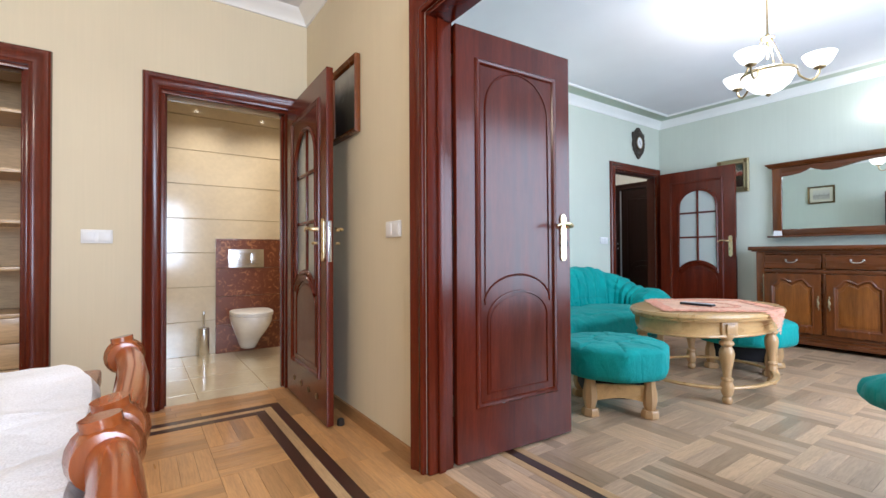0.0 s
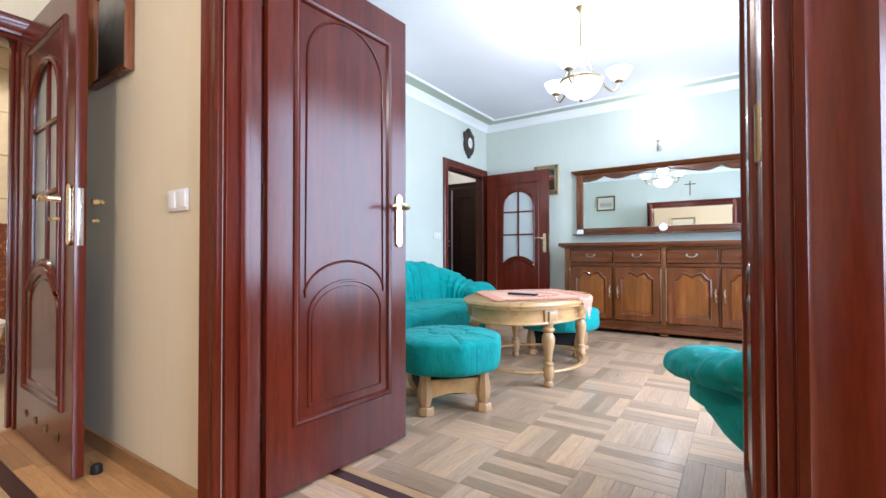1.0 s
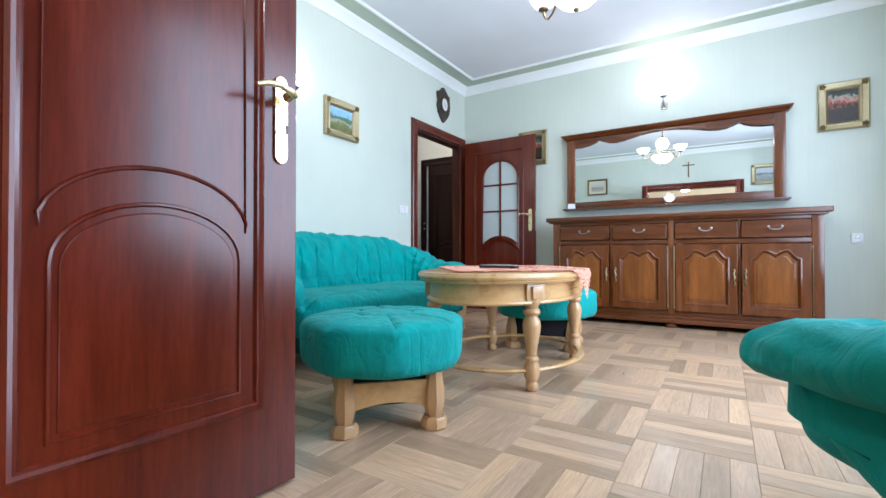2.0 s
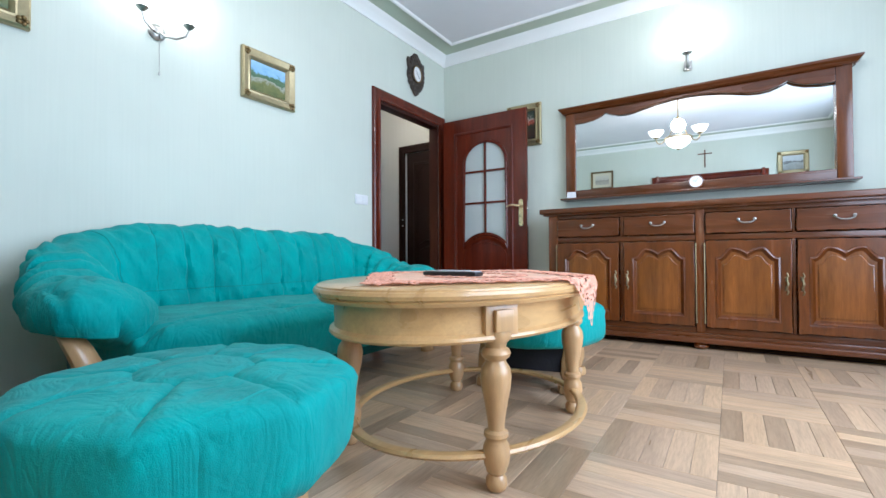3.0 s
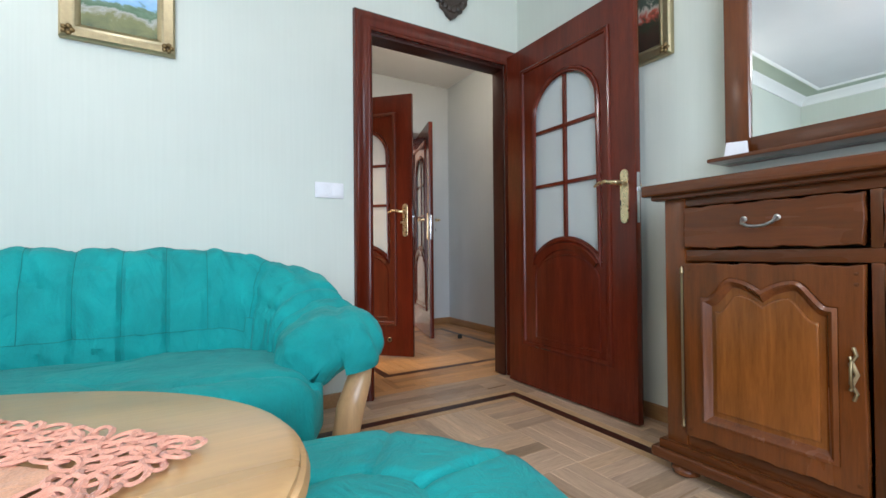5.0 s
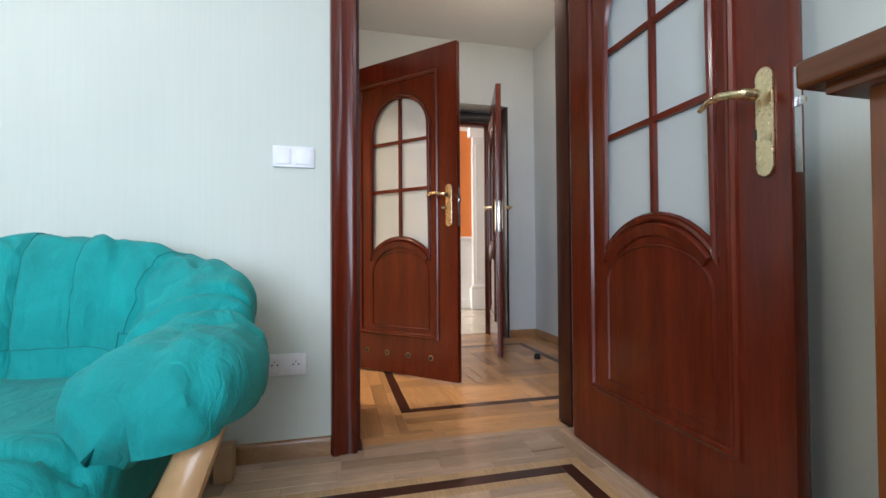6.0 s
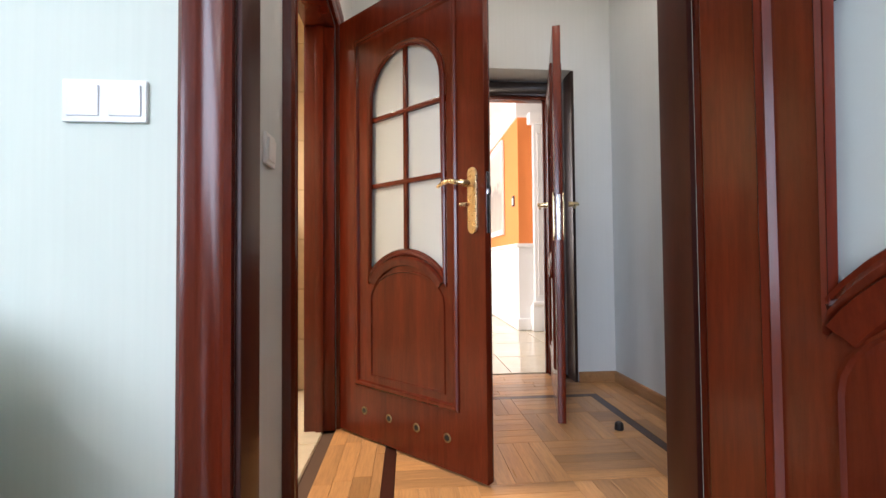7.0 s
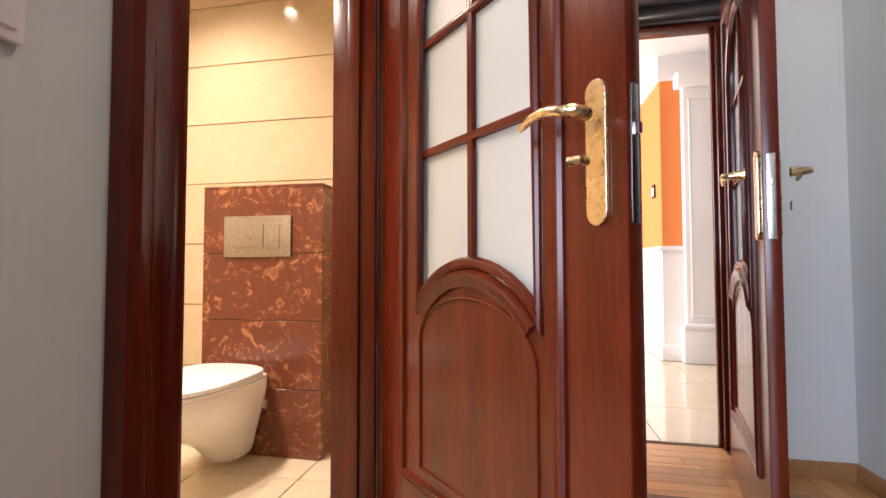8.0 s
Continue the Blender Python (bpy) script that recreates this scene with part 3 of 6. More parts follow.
def door_leaf(name, at, w, label, glazed=True, mat=None, vents=0, hand=1, key=True, levers=(1, -1), hinges=True):
    """A panelled leaf; local x from the hinge, thickness centred on y, standing on z = 0.01."""
    mat = mat or M_DOOR
    top = thing(name, at, label, "door")
    h, t = 2.02, 0.040
    k = w / 0.90
    L, R = 0.130 * k, w - 0.130 * k        # the field inside the stiles
    B, T = 0.235, h - 0.135
    gl, gr = L + 0.10 * k, R - 0.060 * k
    if not glazed:
        gl, gr = L + 0.065 * k, R - 0.065 * k
    gm = (gl + gr) / 2
    rx = (gr - gl) / 2
    glass_top = [(gr, 1.56)] + arc(gm, 1.56, rx, 0.22, 0, 180, 16) + [(gl, 1.56)]
    ra = rx / math.sin(radians(57))
    ca = 0.715 - ra * math.cos(radians(57))   # the low arch is a flat segment
    low_arch = arc(gm, ca, ra, ra, 147, 33, 16)
    window = glass_top[1:-1] + low_arch
    me = plate(rect(0.0, 0.0, w, h), [window] if glazed else [], t, 0.003)
    slab = part("slab", me, mat, top, m=Matrix.Translation((0, 0, 0.01)))
    for side in (1, -1):
        f = side * (t / 2 - 0.001)
        m1 = Matrix.Translation((0, 0, 0.01))
        part("field_moulding", sweep([(L, B), (R, B), (R, T), (L, T)], BEAD, base=f, sign=side), mat, top, m=m1)
        up = window if glazed else [(gr, 1.66)] + arc(gm, 1.66, rx, 0.20, 0, 180, 16)[1:] + arc(gm, 0.715, rx, 0.135, 180, 0, 16)
        part("upper_moulding", sweep(up, BEAD if glazed else THIN, base=f, sign=side), mat, top, m=m1)
        if glazed:
            part("arch_moulding", sweep(arc(gm, ca - 0.008, ra, ra, 141, 39, 18), [(-0.038, 0.0), (-0.034, 0.010), (-0.020, 0.013), (-0.012, 0.018), (0.0, 0.020), (0.006, 0.012), (0.008, 0.0)], base=f, sign=side, closed=False), mat, top, m=m1)
        lo = [(gl + 0.01, B + 0.055), (gr - 0.01, B + 0.055)] + arc(gm, 0.645, rx - 0.01, 0.135, 0, 180, 16)
        part("lower_panel_moulding", sweep(lo, THIN, base=f, sign=side), mat, top, m=m1)
        if not glazed:
            part("lower_panel", plate([(gl + 0.03, B + 0.075), (gr - 0.03, B + 0.075)] + arc(gm, 0.635, rx - 0.03, 0.12, 0, 180, 16), [], 0.008, 0.003), mat, top, m=Matrix.Translation((0, f, 0.01)))
    if glazed:
        bars = (1.165, 1.475)
        zs = [0.715, *bars, 1.79]
        for c, (xa, xb) in enumerate(((gl, gm), (gm, gr))):
            for r in range(3):
                z0, z1 = zs[r] - (0.0 if r else 0.01), zs[r + 1]
                if r == 0:
                    a0, a1 = (147, 90) if c == 0 else (90, 33)
                    outl = arc(gm, ca, ra, ra, a0, a1, 8) + [(xb, z1), (xa, z1)]
                elif r == 2:
                    a0, a1 = (90, 180) if c == 0 else (0, 90)
                    outl = [(xa, z0), (xb, z0)] + ([(xb, 1.56)] if c else []) + arc(gm, 1.56, rx, 0.22, a0, a1, 8)
                    if c == 0:
                        outl += [(xa, 1.56)]
                else:
                    outl = rect(xa, z0, xb, z1)
                part("pane", plate(outl, [], 0.006), M_FROST, top, m=Matrix.Translation((0, 0, 0.01)))
        for z in bars:
            part("glazing_bar", boxed(gl - 0.004, -0.018, z - 0.011, gr + 0.004, 0.018, z + 0.011, 0.006), M_DOOR_H if mat is M_DOOR else mat, top, m=Matrix.Translation((0, 0, 0.01)))
        part("mullion", boxed(gm - 0.011, -0.0175, 0.84, gm + 0.011, 0.0175, 1.785, 0.006), mat, top, m=Matrix.Translation((0, 0, 0.01)))
    for i in range(vents):
        x = L + (R - L) * (0.10 + 0.8 * i / max(1, vents - 1))
        for side in (1, -1):
            v = part("vent_ring", lathe([(0.017, 0), (0.019, 0.002), (0.017, 0.004), (0.012, 0.004), (0.012, 0.001)], 16), M_OLDB, top, m=Matrix.Translation((x, side * t / 2, 0.135)) @ Matrix.Rotation(radians(-90 * side), 4, "X"))
            part("vent_hole", lathe([(0.0115, 0.0), (0.0115, 0.0025)], 14), M_BLACK, v)
    hz = 1.03
    for side in levers:
        lever(top, w - 0.055, hz + 0.035, side * t / 2, -1, key)
    part("lock_plate", boxed(w - 0.001, -0.010, 0.93, w + 0.002, 0.010, 1.16, 0.001), M_CHROME, top, "steel lock forend")
    part("latch", boxed(w, -0.006, 1.075, w + 0.012, 0.006, 1.095, 0.002), M_CHROME, top)
    if hinges:
        for z in (0.22, 1.05, 1.80):
            part("hinge", tube([(-0.006, hand * t / 2, z), (-0.006, hand * t / 2, z + 0.10)], 0.008, 10), M_OLDB, top)
    return top


def swing(hx, hy, fx, fy):
    return pose(hx, hy, 0, 0, 0, math.degrees(math.atan2(fy - hy, fx - hx)))


door_leaf("double_door_leaf", swing(-1.125, 0.585, -1.082, 1.315), 0.735, "dark mahogany double door leaf, open, arched panels", glazed=False)
door_leaf("double_door_leaf", swing(0.345, 0.585, 0.325, 1.315), 0.735, "dark mahogany double door leaf, folded back open", glazed=False, levers=())
door_leaf("glazed_door", swing(-2.695, 5.20, -1.79, 5.205), 0.905, "mahogany door with six frosted panes, wide open")
door_leaf("washroom_door", swing(-2.745, 0.30, -1.875, 0.278), 0.86, "mahogany glazed washroom door, wide open", vents=4, key=False)
door_leaf("second_washroom_door", swing(-4.175, 4.315, -3.55, 4.935), 0.885, "mahogany glazed door with brass vents, half open", vents=4, key=False)
door_leaf("end_door", swing(-4.93, 5.645, -4.10, 5.405), 0.865, "dark mahogany door at the corridor end, open", vents=0)
dark = door_leaf("dark_door", pose(-3.85, CY1 + 0.03, 0), 0.76, "dark brown closed door in the corridor", glazed=False, mat=M_DARKDOOR, levers=(), hinges=False)
for z in (1.06, 1.14):
    part("screw_cap", lathe([(0.010, 0), (0.009, 0.003), (0.004, 0.005)], 12), M_PLAST, dark, m=Matrix.Translation((-0.045, -0.060, z)) @ Matrix.Rotation(radians(90), 4, "X"))

# ---- living room ----


def seat_wrap(half, n_chan, seed, length_front=0.36, arm=(0.585, 0.37), tip=1.0):
    """The padded roll that runs from one arm round the back to the other; front is +x."""
    bm = bmesh.new()
    path = []
    hb, xb, r = half - 0.27, -0.235, 0.24
    for k in range(43):
        path.append((length_front - (length_front - (xb + r)) * k / 42, -hb - 0.02 * math.sin(k / 42 * 3.1) + 0.05 * (1 - k / 42) ** 3))
    for k in range(1, 31):
        a = math.pi / 2 * k / 30
        path.append((xb + r - r * math.sin(a), -hb + r - r * math.cos(a)))
    nb = max(10, int((hb - r) * 2 / 0.014))
    for k in range(1, nb):
        path.append((xb, -hb + r + 2 * (hb - r) * k / nb))
    path += [(x, -y) for x, y in reversed(path[:73])]
    along = [k / 3 for k in range(73)] + [24 + k for k in range(1, nb)]
    last = 48 + nb
    along += [last - k / 3 for k in range(72, -1, -1)]
    P = [Vector((x, y, 0)) for x, y in path]
    n = len(P)
    seg = 64
    rings, seams, level = [], [], []
    marks = [round(k * last / n_chan) for k in range(1, n_chan)]
    for i, p in enumerate(P):
        d = (P[min(i + 1, n - 1)] - P[max(i - 1, 0)]).normalized()
        out = Vector((-d.y, d.x, 0))
        f = min(along[i], last - along[i])
        w = min(1.0, max(0.0, (f - 6) / 20.0))
        w = w * w * (3 - 2 * w)                          # 0 on the arm, 1 on the back
        zh = arm[0] + (0.836 - arm[0]) * w - 0.05 * max(0.0, 1 - f / 6.0) ** 2
        zl = arm[1] - (arm[1] - 0.28) * w
        th = 0.36 - 0.12 * w
        end = min(1.0, (f + 0.35) / 3.0)
        cap = math.sqrt(max(0.02, 1 - (1 - end) ** 2))
        zm, hh = (zh + zl) / 2, (zh - zl) / 2 * (0.55 + 0.45 * cap)
        th *= cap
        ch = abs(math.sin(math.pi * n_chan * along[i] / last))
        groove = 0.020 * (1 - min(1.0, ch * 4.0)) ** 1.4 * (0.25 + 0.75 * w)
        ring = []
        for k in range(seg):
            a = 2 * math.pi * k / seg
            ca, sa = math.cos(a), math.sin(a)
            u = math.copysign(abs(ca) ** (0.75 + 0.25 * (1 - w)), ca) * th / 2
            if sa < 0 and ca > 0:
                u *= 1 + 0.5 * sa * (1 - w)
            zz = math.copysign(abs(sa) ** (0.7 + 0.3 * (1 - w)), sa)
            z = zm + zz * hh
            lean = (0.24 * (1 - w) + 0.09 * w) * (zz * 0.5 + 0.5) - 0.04
            tilt = u / max(th, 0.01) * (1 - w) * tip
            z += tilt * (0.10 if sa < 0 else -0.06)
            if sa < 0 and ca < 0:
                z += 0.24 * (1 - w) * sa * min(1.0, -ca * 1.6)
            if ca < 0.3:
                u += 0.024 * w * math.exp(-((z - 0.515) / 0.012) ** 2)
            if zz > -0.7:
                u -= math.copysign(groove, ca) * (1 if ca < 0.4 else 0.5)
            q = p + out * (u + lean * (0.7 if w < 0.5 else 0.9)) + Vector((0, 0, z))
            s = Vector((seed, 0, 0))
            fold = noise.noise(Vector((q.x * 5, q.y * 5, q.z * 3)) + s) * 0.010 + noise.noise(Vector((q.x * 13, q.y * 13, q.z * 5)) + s) * (0.003 + 0.005 * w) - 0.010 * max(0.0, noise.noise(Vector((q.x * 9, q.y * 22 + q.z * 9, q.z * 6)) + s) - 0.1) * 3
            fold += abs(noise.noise(Vector((q.x * 7, q.y * 9, q.z * 16)) + s)) * -0.010 - 0.012 * max(0.0, 0.25 - abs(noise.noise(Vector((q.x * 4, q.y * 7 + q.z * 7, q.z * 3)) + s * 2))) * 4 * w
            wave = 0.5 + 0.5 * math.sin(f * 2.5 + 2.2 * sa + 3.0 * noise.noise(q * 5 + s))
            fold -= 0.027 * math.exp(-((f - 11.5) / 3.6) ** 2) * (1 - wave) ** 2
            diag = abs(noise.noise(Vector(((q.y + q.z * 0.8) * 8, (q.y - q.z) * 2.2, q.x * 2)) + s))
            fold -= 0.011 * w * max(0.0, 1 - diag * 5)
            q += (out * ca + Vector((0, 0, sa))) * fold
            ring.append(bm.verts.new(q))
        rings.append(ring)
        half_ring = [v.co.copy() for v in ring[seg // 5:seg // 2 + 4]]
        if w > 0.3 and any(abs(along[i] - k) < 0.1 for k in marks):
            seams.append([v + Vector((0, 0, 0.001)) for v in half_ring if v.z > 0.50])
        if w > 0.75:
            level.append(min((v.co.copy() for v in ring[seg // 4:3 * seg // 4]), key=lambda q: abs(q.z - 0.515)) - out * 0.001)
    for a, b in zip(rings, rings[1:]):
        for k in range(seg):
            bm.faces.new((a[k], a[(k + 1) % seg], b[(k + 1) % seg], b[k]))
    bm.faces.new(rings[0][::-1])
    bm.faces.new(rings[-1])
    bmesh.ops.recalc_face_normals(bm, faces=bm.faces[:])
    return bm, [s for s in seams if len(s) > 3] + [level]


def upholstered(name, at, half, n_chan, n_seat, label, category, seed, group="", oak=True):
    top = thing(name, at, label, category, group)
    shell, seams = seat_wrap(half, n_chan, seed, arm=(0.60, 0.305) if oak else (0.555, 0.335), tip=1.0 if oak else 0.25)
    part("padded_shell", shell, M_TEAL, top, "channelled teal velour roll")
    for s in seams:
        part("seam", tube(s, 0.0014, 6), M_SEAM, top)
    hs = half - 0.30
    low = 0.0 if oak else 0.05                           # the armchairs stand higher off the floor

    def seat_shape(q, p):
        if p.z > 0.2:
            q.z -= 0.016 * math.exp(-((q.x - 0.30) / 0.012) ** 2)
        g = abs(math.sin(math.pi * n_seat * (q.y / (2 * hs) + 0.5)))
        if p.z > 0:
            q.z -= 0.022 * (1 - min(1, g * 4.0)) + 0.05 * max(0, -p.x) ** 2
        if p.x > 0.5:
            q.x += 0.012 * math.sin(q.y * 46 + 2 * math.sin(q.y * 9)) * max(0.0, 0.5 - p.z)
        return q

    part("seat_cushion", puff((0.88 - low, 2 * hs + 0.10, 0.28 - low), 0.38, 140, 44, 0.011, 7, seed + 3, seat_shape), M_TEAL, top, "gathered teal velour seat", m=pose(0.10 - low / 2, 0, 0.30 + low / 2))
    part("base", boxed(-0.36, -hs, 0.10 + low, 0.40 - 2 * low, hs, 0.26 + low / 2, 0.02), M_TEALD, top, "teal upholstered base, darkened for the shade under the seat")

    def under(sgn):
        def fn(q, p):
            if p.x > 0:
                q.z += (0.10 if oak else 0.20) * p.x ** 2 * (1 if p.z < 0 else 0.2)
            return q
        return fn

    for s in (-1, 1):
        # sofa side panels take the darker teal as painted shade beneath the arm roll
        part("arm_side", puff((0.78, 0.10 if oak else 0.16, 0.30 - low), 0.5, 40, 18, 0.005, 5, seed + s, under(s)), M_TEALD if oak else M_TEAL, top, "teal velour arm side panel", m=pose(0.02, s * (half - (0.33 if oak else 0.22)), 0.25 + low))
        part("rear_leg", boxed(-0.36, s * (half - 0.22) - 0.03, 0.0, -0.30, s * (half - 0.22) + 0.03, 0.12 + 1.2 * low, 0.006), M_OAK, top, "pale oak leg")
        pts = [(0.28, s * (half - 0.08), 0.46), (0.315, s * (half - 0.10), 0.42), (0.345, s * (half - 0.13), 0.35), (0.355, s * (half - 0.165), 0.26), (0.36, s * (half - 0.185), 0.16), (0.345, s * (half - 0.185), 0.08), (0.355, s * (half - 0.18), 0.0)]
        if not oak:
            part("front_leg", boxed(0.06, s * (half - 0.27) - 0.04, 0.0, 0.16, s * (half - 0.27) + 0.04, 0.24, 0.012), M_OAK, top, "pale oak block foot")
            continue
        part("arm_support", tube(pts, 0.035, 12, flat=0.75, radii=[0.022, 0.034, 0.044, 0.050, 0.048, 0.044, 0.046]), M_OAK, top, "carved pale oak arm support")
    return top


upholstered("sofa", pose(-2.36, 2.945, 0), 1.135, 14, 3, "teal velour three-seat sofa with channelled back against the wall", "sofa", 0.0)
upholstered("armchair", pose(0.66, 1.66, 0, 0, 0, 140), 0.54, 7, 1, "teal velour armchair turned towards the sofa", "armchair", 7.0, "teal armchairs", False)
upholstered("armchair", pose(-2.28, 1.16, 0, 0, 0, 3), 0.53, 7, 1, "teal velour armchair in the corner behind the door", "armchair", 13.0, "teal armchairs", False)


def ottoman(at, label, seed):
    top = thing("ottoman", at, label, "ottoman", "teal ottomans")

    def shape(q, p):
        a = math.atan2(q.y, q.x)
        rr = math.hypot(q.x, q.y)
        oct_ = math.cos(math.pi / 8) / math.cos((a % (math.pi / 4)) - math.pi / 8)
        k = (1 + 0.055 * (oct_ - 1.0) / 0.08)
        q.x, q.y = q.x * k, q.y * k
        seam = abs(math.sin(4 * a))
        g = 0.010 * (1 - min(1, seam * (12 * rr + 1))) * (1 if rr > 0.125 else 0)
        if p.z > 0.5:
            q.z -= g + 0.008 * math.exp(-((rr - 0.125) / 0.012) ** 2)
            q.z += 0.018 * (1 - (rr / 0.36) ** 2)
        else:
            q.x -= math.cos(a) * g
            q.y -= math.sin(a) * g
        return q

    bm = bmesh.new()
    nu, nv = 112, 40
    rows = []
    prof = [(0.0, 1)] + [(0.36 * k / 20, 1) for k in range(1, 17)] + [(0.30 + 0.06 * math.sin(math.pi / 2 * k / 6), 0.70 + 0.30 * math.cos(math.pi / 2 * k / 6)) for k in range(1, 7)] + [(0.362, 0.3), (0.362, -0.1), (0.36, -0.5), (0.352, -0.75), (0.335, -0.92), (0.30, -1.0), (0.10, -1.0), (0.0, -1.0)]
    for r, zz in prof:
        row = []
        for i in range(nu):
            a = 2 * math.pi * i / nu
            q = Vector((max(r, 1e-4) * math.cos(a), max(r, 1e-4) * math.sin(a), zz * 0.105))
            q = shape(q, Vector((0, 0, zz)))
            w = noise.noise(q * 9 + Vector((seed, 0, 0))) * 0.006 + noise.noise(Vector((q.x * 24, q.y * 24, q.z * 9 + seed))) * 0.003
            q += Vector((math.cos(a) * (0 if zz > 0.8 else 1), math.sin(a) * (0 if zz > 0.8 else 1), 1 if zz > 0.6 else 0)) * w
            row.append(bm.verts.new(q))
        rows.append(row)
    for a, b in zip(rows, rows[1:]):
        for i in range(nu):
            bm.faces.new((a[i], b[i], b[(i + 1) % nu], a[(i + 1) % nu]))
    bmesh.ops.remove_doubles(bm, verts=bm.verts[:], dist=2e-4)
    part("cushion", bm, M_TEAL, top, "eight-sided teal velour pad", m=pose(0, 0, 0.318) @ Matrix.Diagonal((0.95, 0.95, 0.93, 1)))
    part("frame_box", boxed(-0.19, -0.19, 0.10, 0.19, 0.19, 0.235, 0.004), M_BLACKC, top, "black cloth lining")
    for s in (-1, 1):
        for q in (-1, 1):
            leg = lathe([(0.028, 0.045), (0.034, 0.06), (0.044, 0.10), (0.042, 0.15), (0.032, 0.20), (0.030, 0.24)], 8, at=(s * 0.19, q * 0.17, 0))
            lathe([(0.046, 0.0), (0.052, 0.006), (0.052, 0.030), (0.044, 0.046)], 8, leg, at=(s * 0.19, q * 0.17, 0))
            part("leg", leg, M_OAK, top, "shaped pale oak leg")
        curve = [(-0.16 + 0.32 * k / 12, 0.115 - 0.03 * (1 - (2 * k / 12 - 1) ** 2) * -1) for k in range(13)]
        bm = plate([(-0.16, 0.19), (-0.16, 0.08)] + [(x, 0.08 + 0.03 * (1 - (x / 0.16) ** 2)) for x, z in curve[1:-1]] + [(0.16, 0.08), (0.16, 0.19)], [], 0.024, 0.002)
        part("rail", bm, M_OAK_X, top, "curved oak rail", m=pose(s * 0.19, 0, 0, 0, 0, 90))
        part("side_rail", boxed(-0.16, s * 0.17 - 0.012, 0.10, 0.16, s * 0.17 + 0.012, 0.19, 0.003), M_OAK_X, top)
    return top


ottoman(pose(-1.20, 1.885, 0, 0, 0, -43), "teal velour octagonal ottoman on shaped oak legs", 1.0)
ottoman(pose(-1.12, 3.62, 0, 0, 0, 12) @ Matrix.Diagonal((1.08, 1.08, 1, 1)), "teal velour octagonal ottoman beyond the table", 5.0)

# oval coffee table
TC = (-1.078, 2.873)
TA, TB, TH = 0.452, 0.672, 0.580
table = thing("coffee_table", pose(TC[0], TC[1], 0), "oval pale oak coffee table with turned legs", "table")


def oval(bm, rows, n=96):
    rings = [[bm.verts.new(((TA + o) * math.cos(2 * math.pi * k / n), (TB + o) * math.sin(2 * math.pi * k / n), z)) for k in range(n)] for o, z in rows]
    for a, b in zip(rings, rings[1:]):
        for k in range(n):
            bm.faces.new((a[k], a[(k + 1) % n], b[(k + 1) % n], b[k]))
    bm.faces.new(rings[-1])
    bm.faces.new(rings[0][::-1])
    bmesh.ops.recalc_face_normals(bm, faces=bm.faces[:])
    return bm


part("tabletop", oval(bmesh.new(), [(-0.06, TH - 0.052), (-0.020, TH - 0.050), (-0.012, TH - 0.040), (-0.016, TH - 0.036), (-0.004, TH - 0.030), (0.0, TH - 0.020), (-0.004, TH - 0.011), (-0.010, TH - 0.009), (-0.011, TH - 0.004), (-0.020, TH)]), M_OAK_X, table, "honey oak oval top with moulded edge")
part("apron", oval(bmesh.new(), [(-0.075, TH - 0.155), (-0.058, TH - 0.155), (-0.050, TH - 0.147), (-0.052, TH - 0.138), (-0.066, TH - 0.130), (-0.070, TH - 0.060), (-0.066, TH - 0.051)]), M_OAK_X, table, "bowed oak apron")
LEG = [(0.020, 0.0), (0.026, 0.004), (0.031, 0.018), (0.030, 0.034), (0.022, 0.046), (0.024, 0.052), (0.030, 0.056), (0.030, 0.062), (0.036, 0.075), (0.040, 0.10), (0.036, 0.128), (0.030, 0.140), (0.031, 0.148), (0.036, 0.155), (0.034, 0.165), (0.024, 0.172), (0.024, 0.185), (0.027, 0.21), (0.034, 0.25), (0.042, 0.29), (0.045, 0.32), (0.041, 0.345), (0.030, 0.362), (0.029, 0.368), (0.040, 0.378), (0.043, 0.388), (0.039, 0.398), (0.030, 0.404), (0.032, 0.416), (0.044, 0.430), (0.046, 0.445), (0.040, 0.47)]
for sx in (-1, 1):
    for sy in (-1, 1):
        lx, ly = sx * 0.287, sy * 0.362
        leg = part("leg", lathe(LEG, 24, at=(lx, ly, 0)), M_OAK, table, "turned oak baluster leg")
        ang = math.degrees(math.atan2(sy * 0.362 / TB ** 2, sx * 0.287 / TA ** 2))
        part("corner_block", boxed(-0.045, -0.055, TH - 0.14, 0.035, 0.055, TH - 0.052, 0.006), M_OAK, leg, m=pose(lx, ly, 0, 0, 0, ang))
        part("applied_tablet", boxed(0.034, -0.030, TH - 0.128, 0.050, 0.030, TH - 0.066, 0.006), M_OAK, leg, m=pose(lx, ly, 0, 0, 0, ang))
a0 = math.degrees(math.atan2(0.362 / 0.50, 0.287 / 0.402))
for lo, hi in ((a0, 180 - a0), (180 - a0, 180 + a0), (180 + a0, 360 - a0), (-a0, a0)):
    pts = [(0.402 * math.cos(radians(lo + (hi - lo) * k / 20)), 0.50 * math.sin(radians(lo + (hi - lo) * k / 20)), 0.10) for k in range(21)]
    part("stretcher", tube(pts, 0.021, 8, flat=0.55), M_OAK_X, table, "bowed oak stretcher")

# peach cloth with crocheted border
CLOTH = [(-1.074, 3.44), (-1.58, 2.88), (-1.06, 2.26), (-0.51, 2.86)]


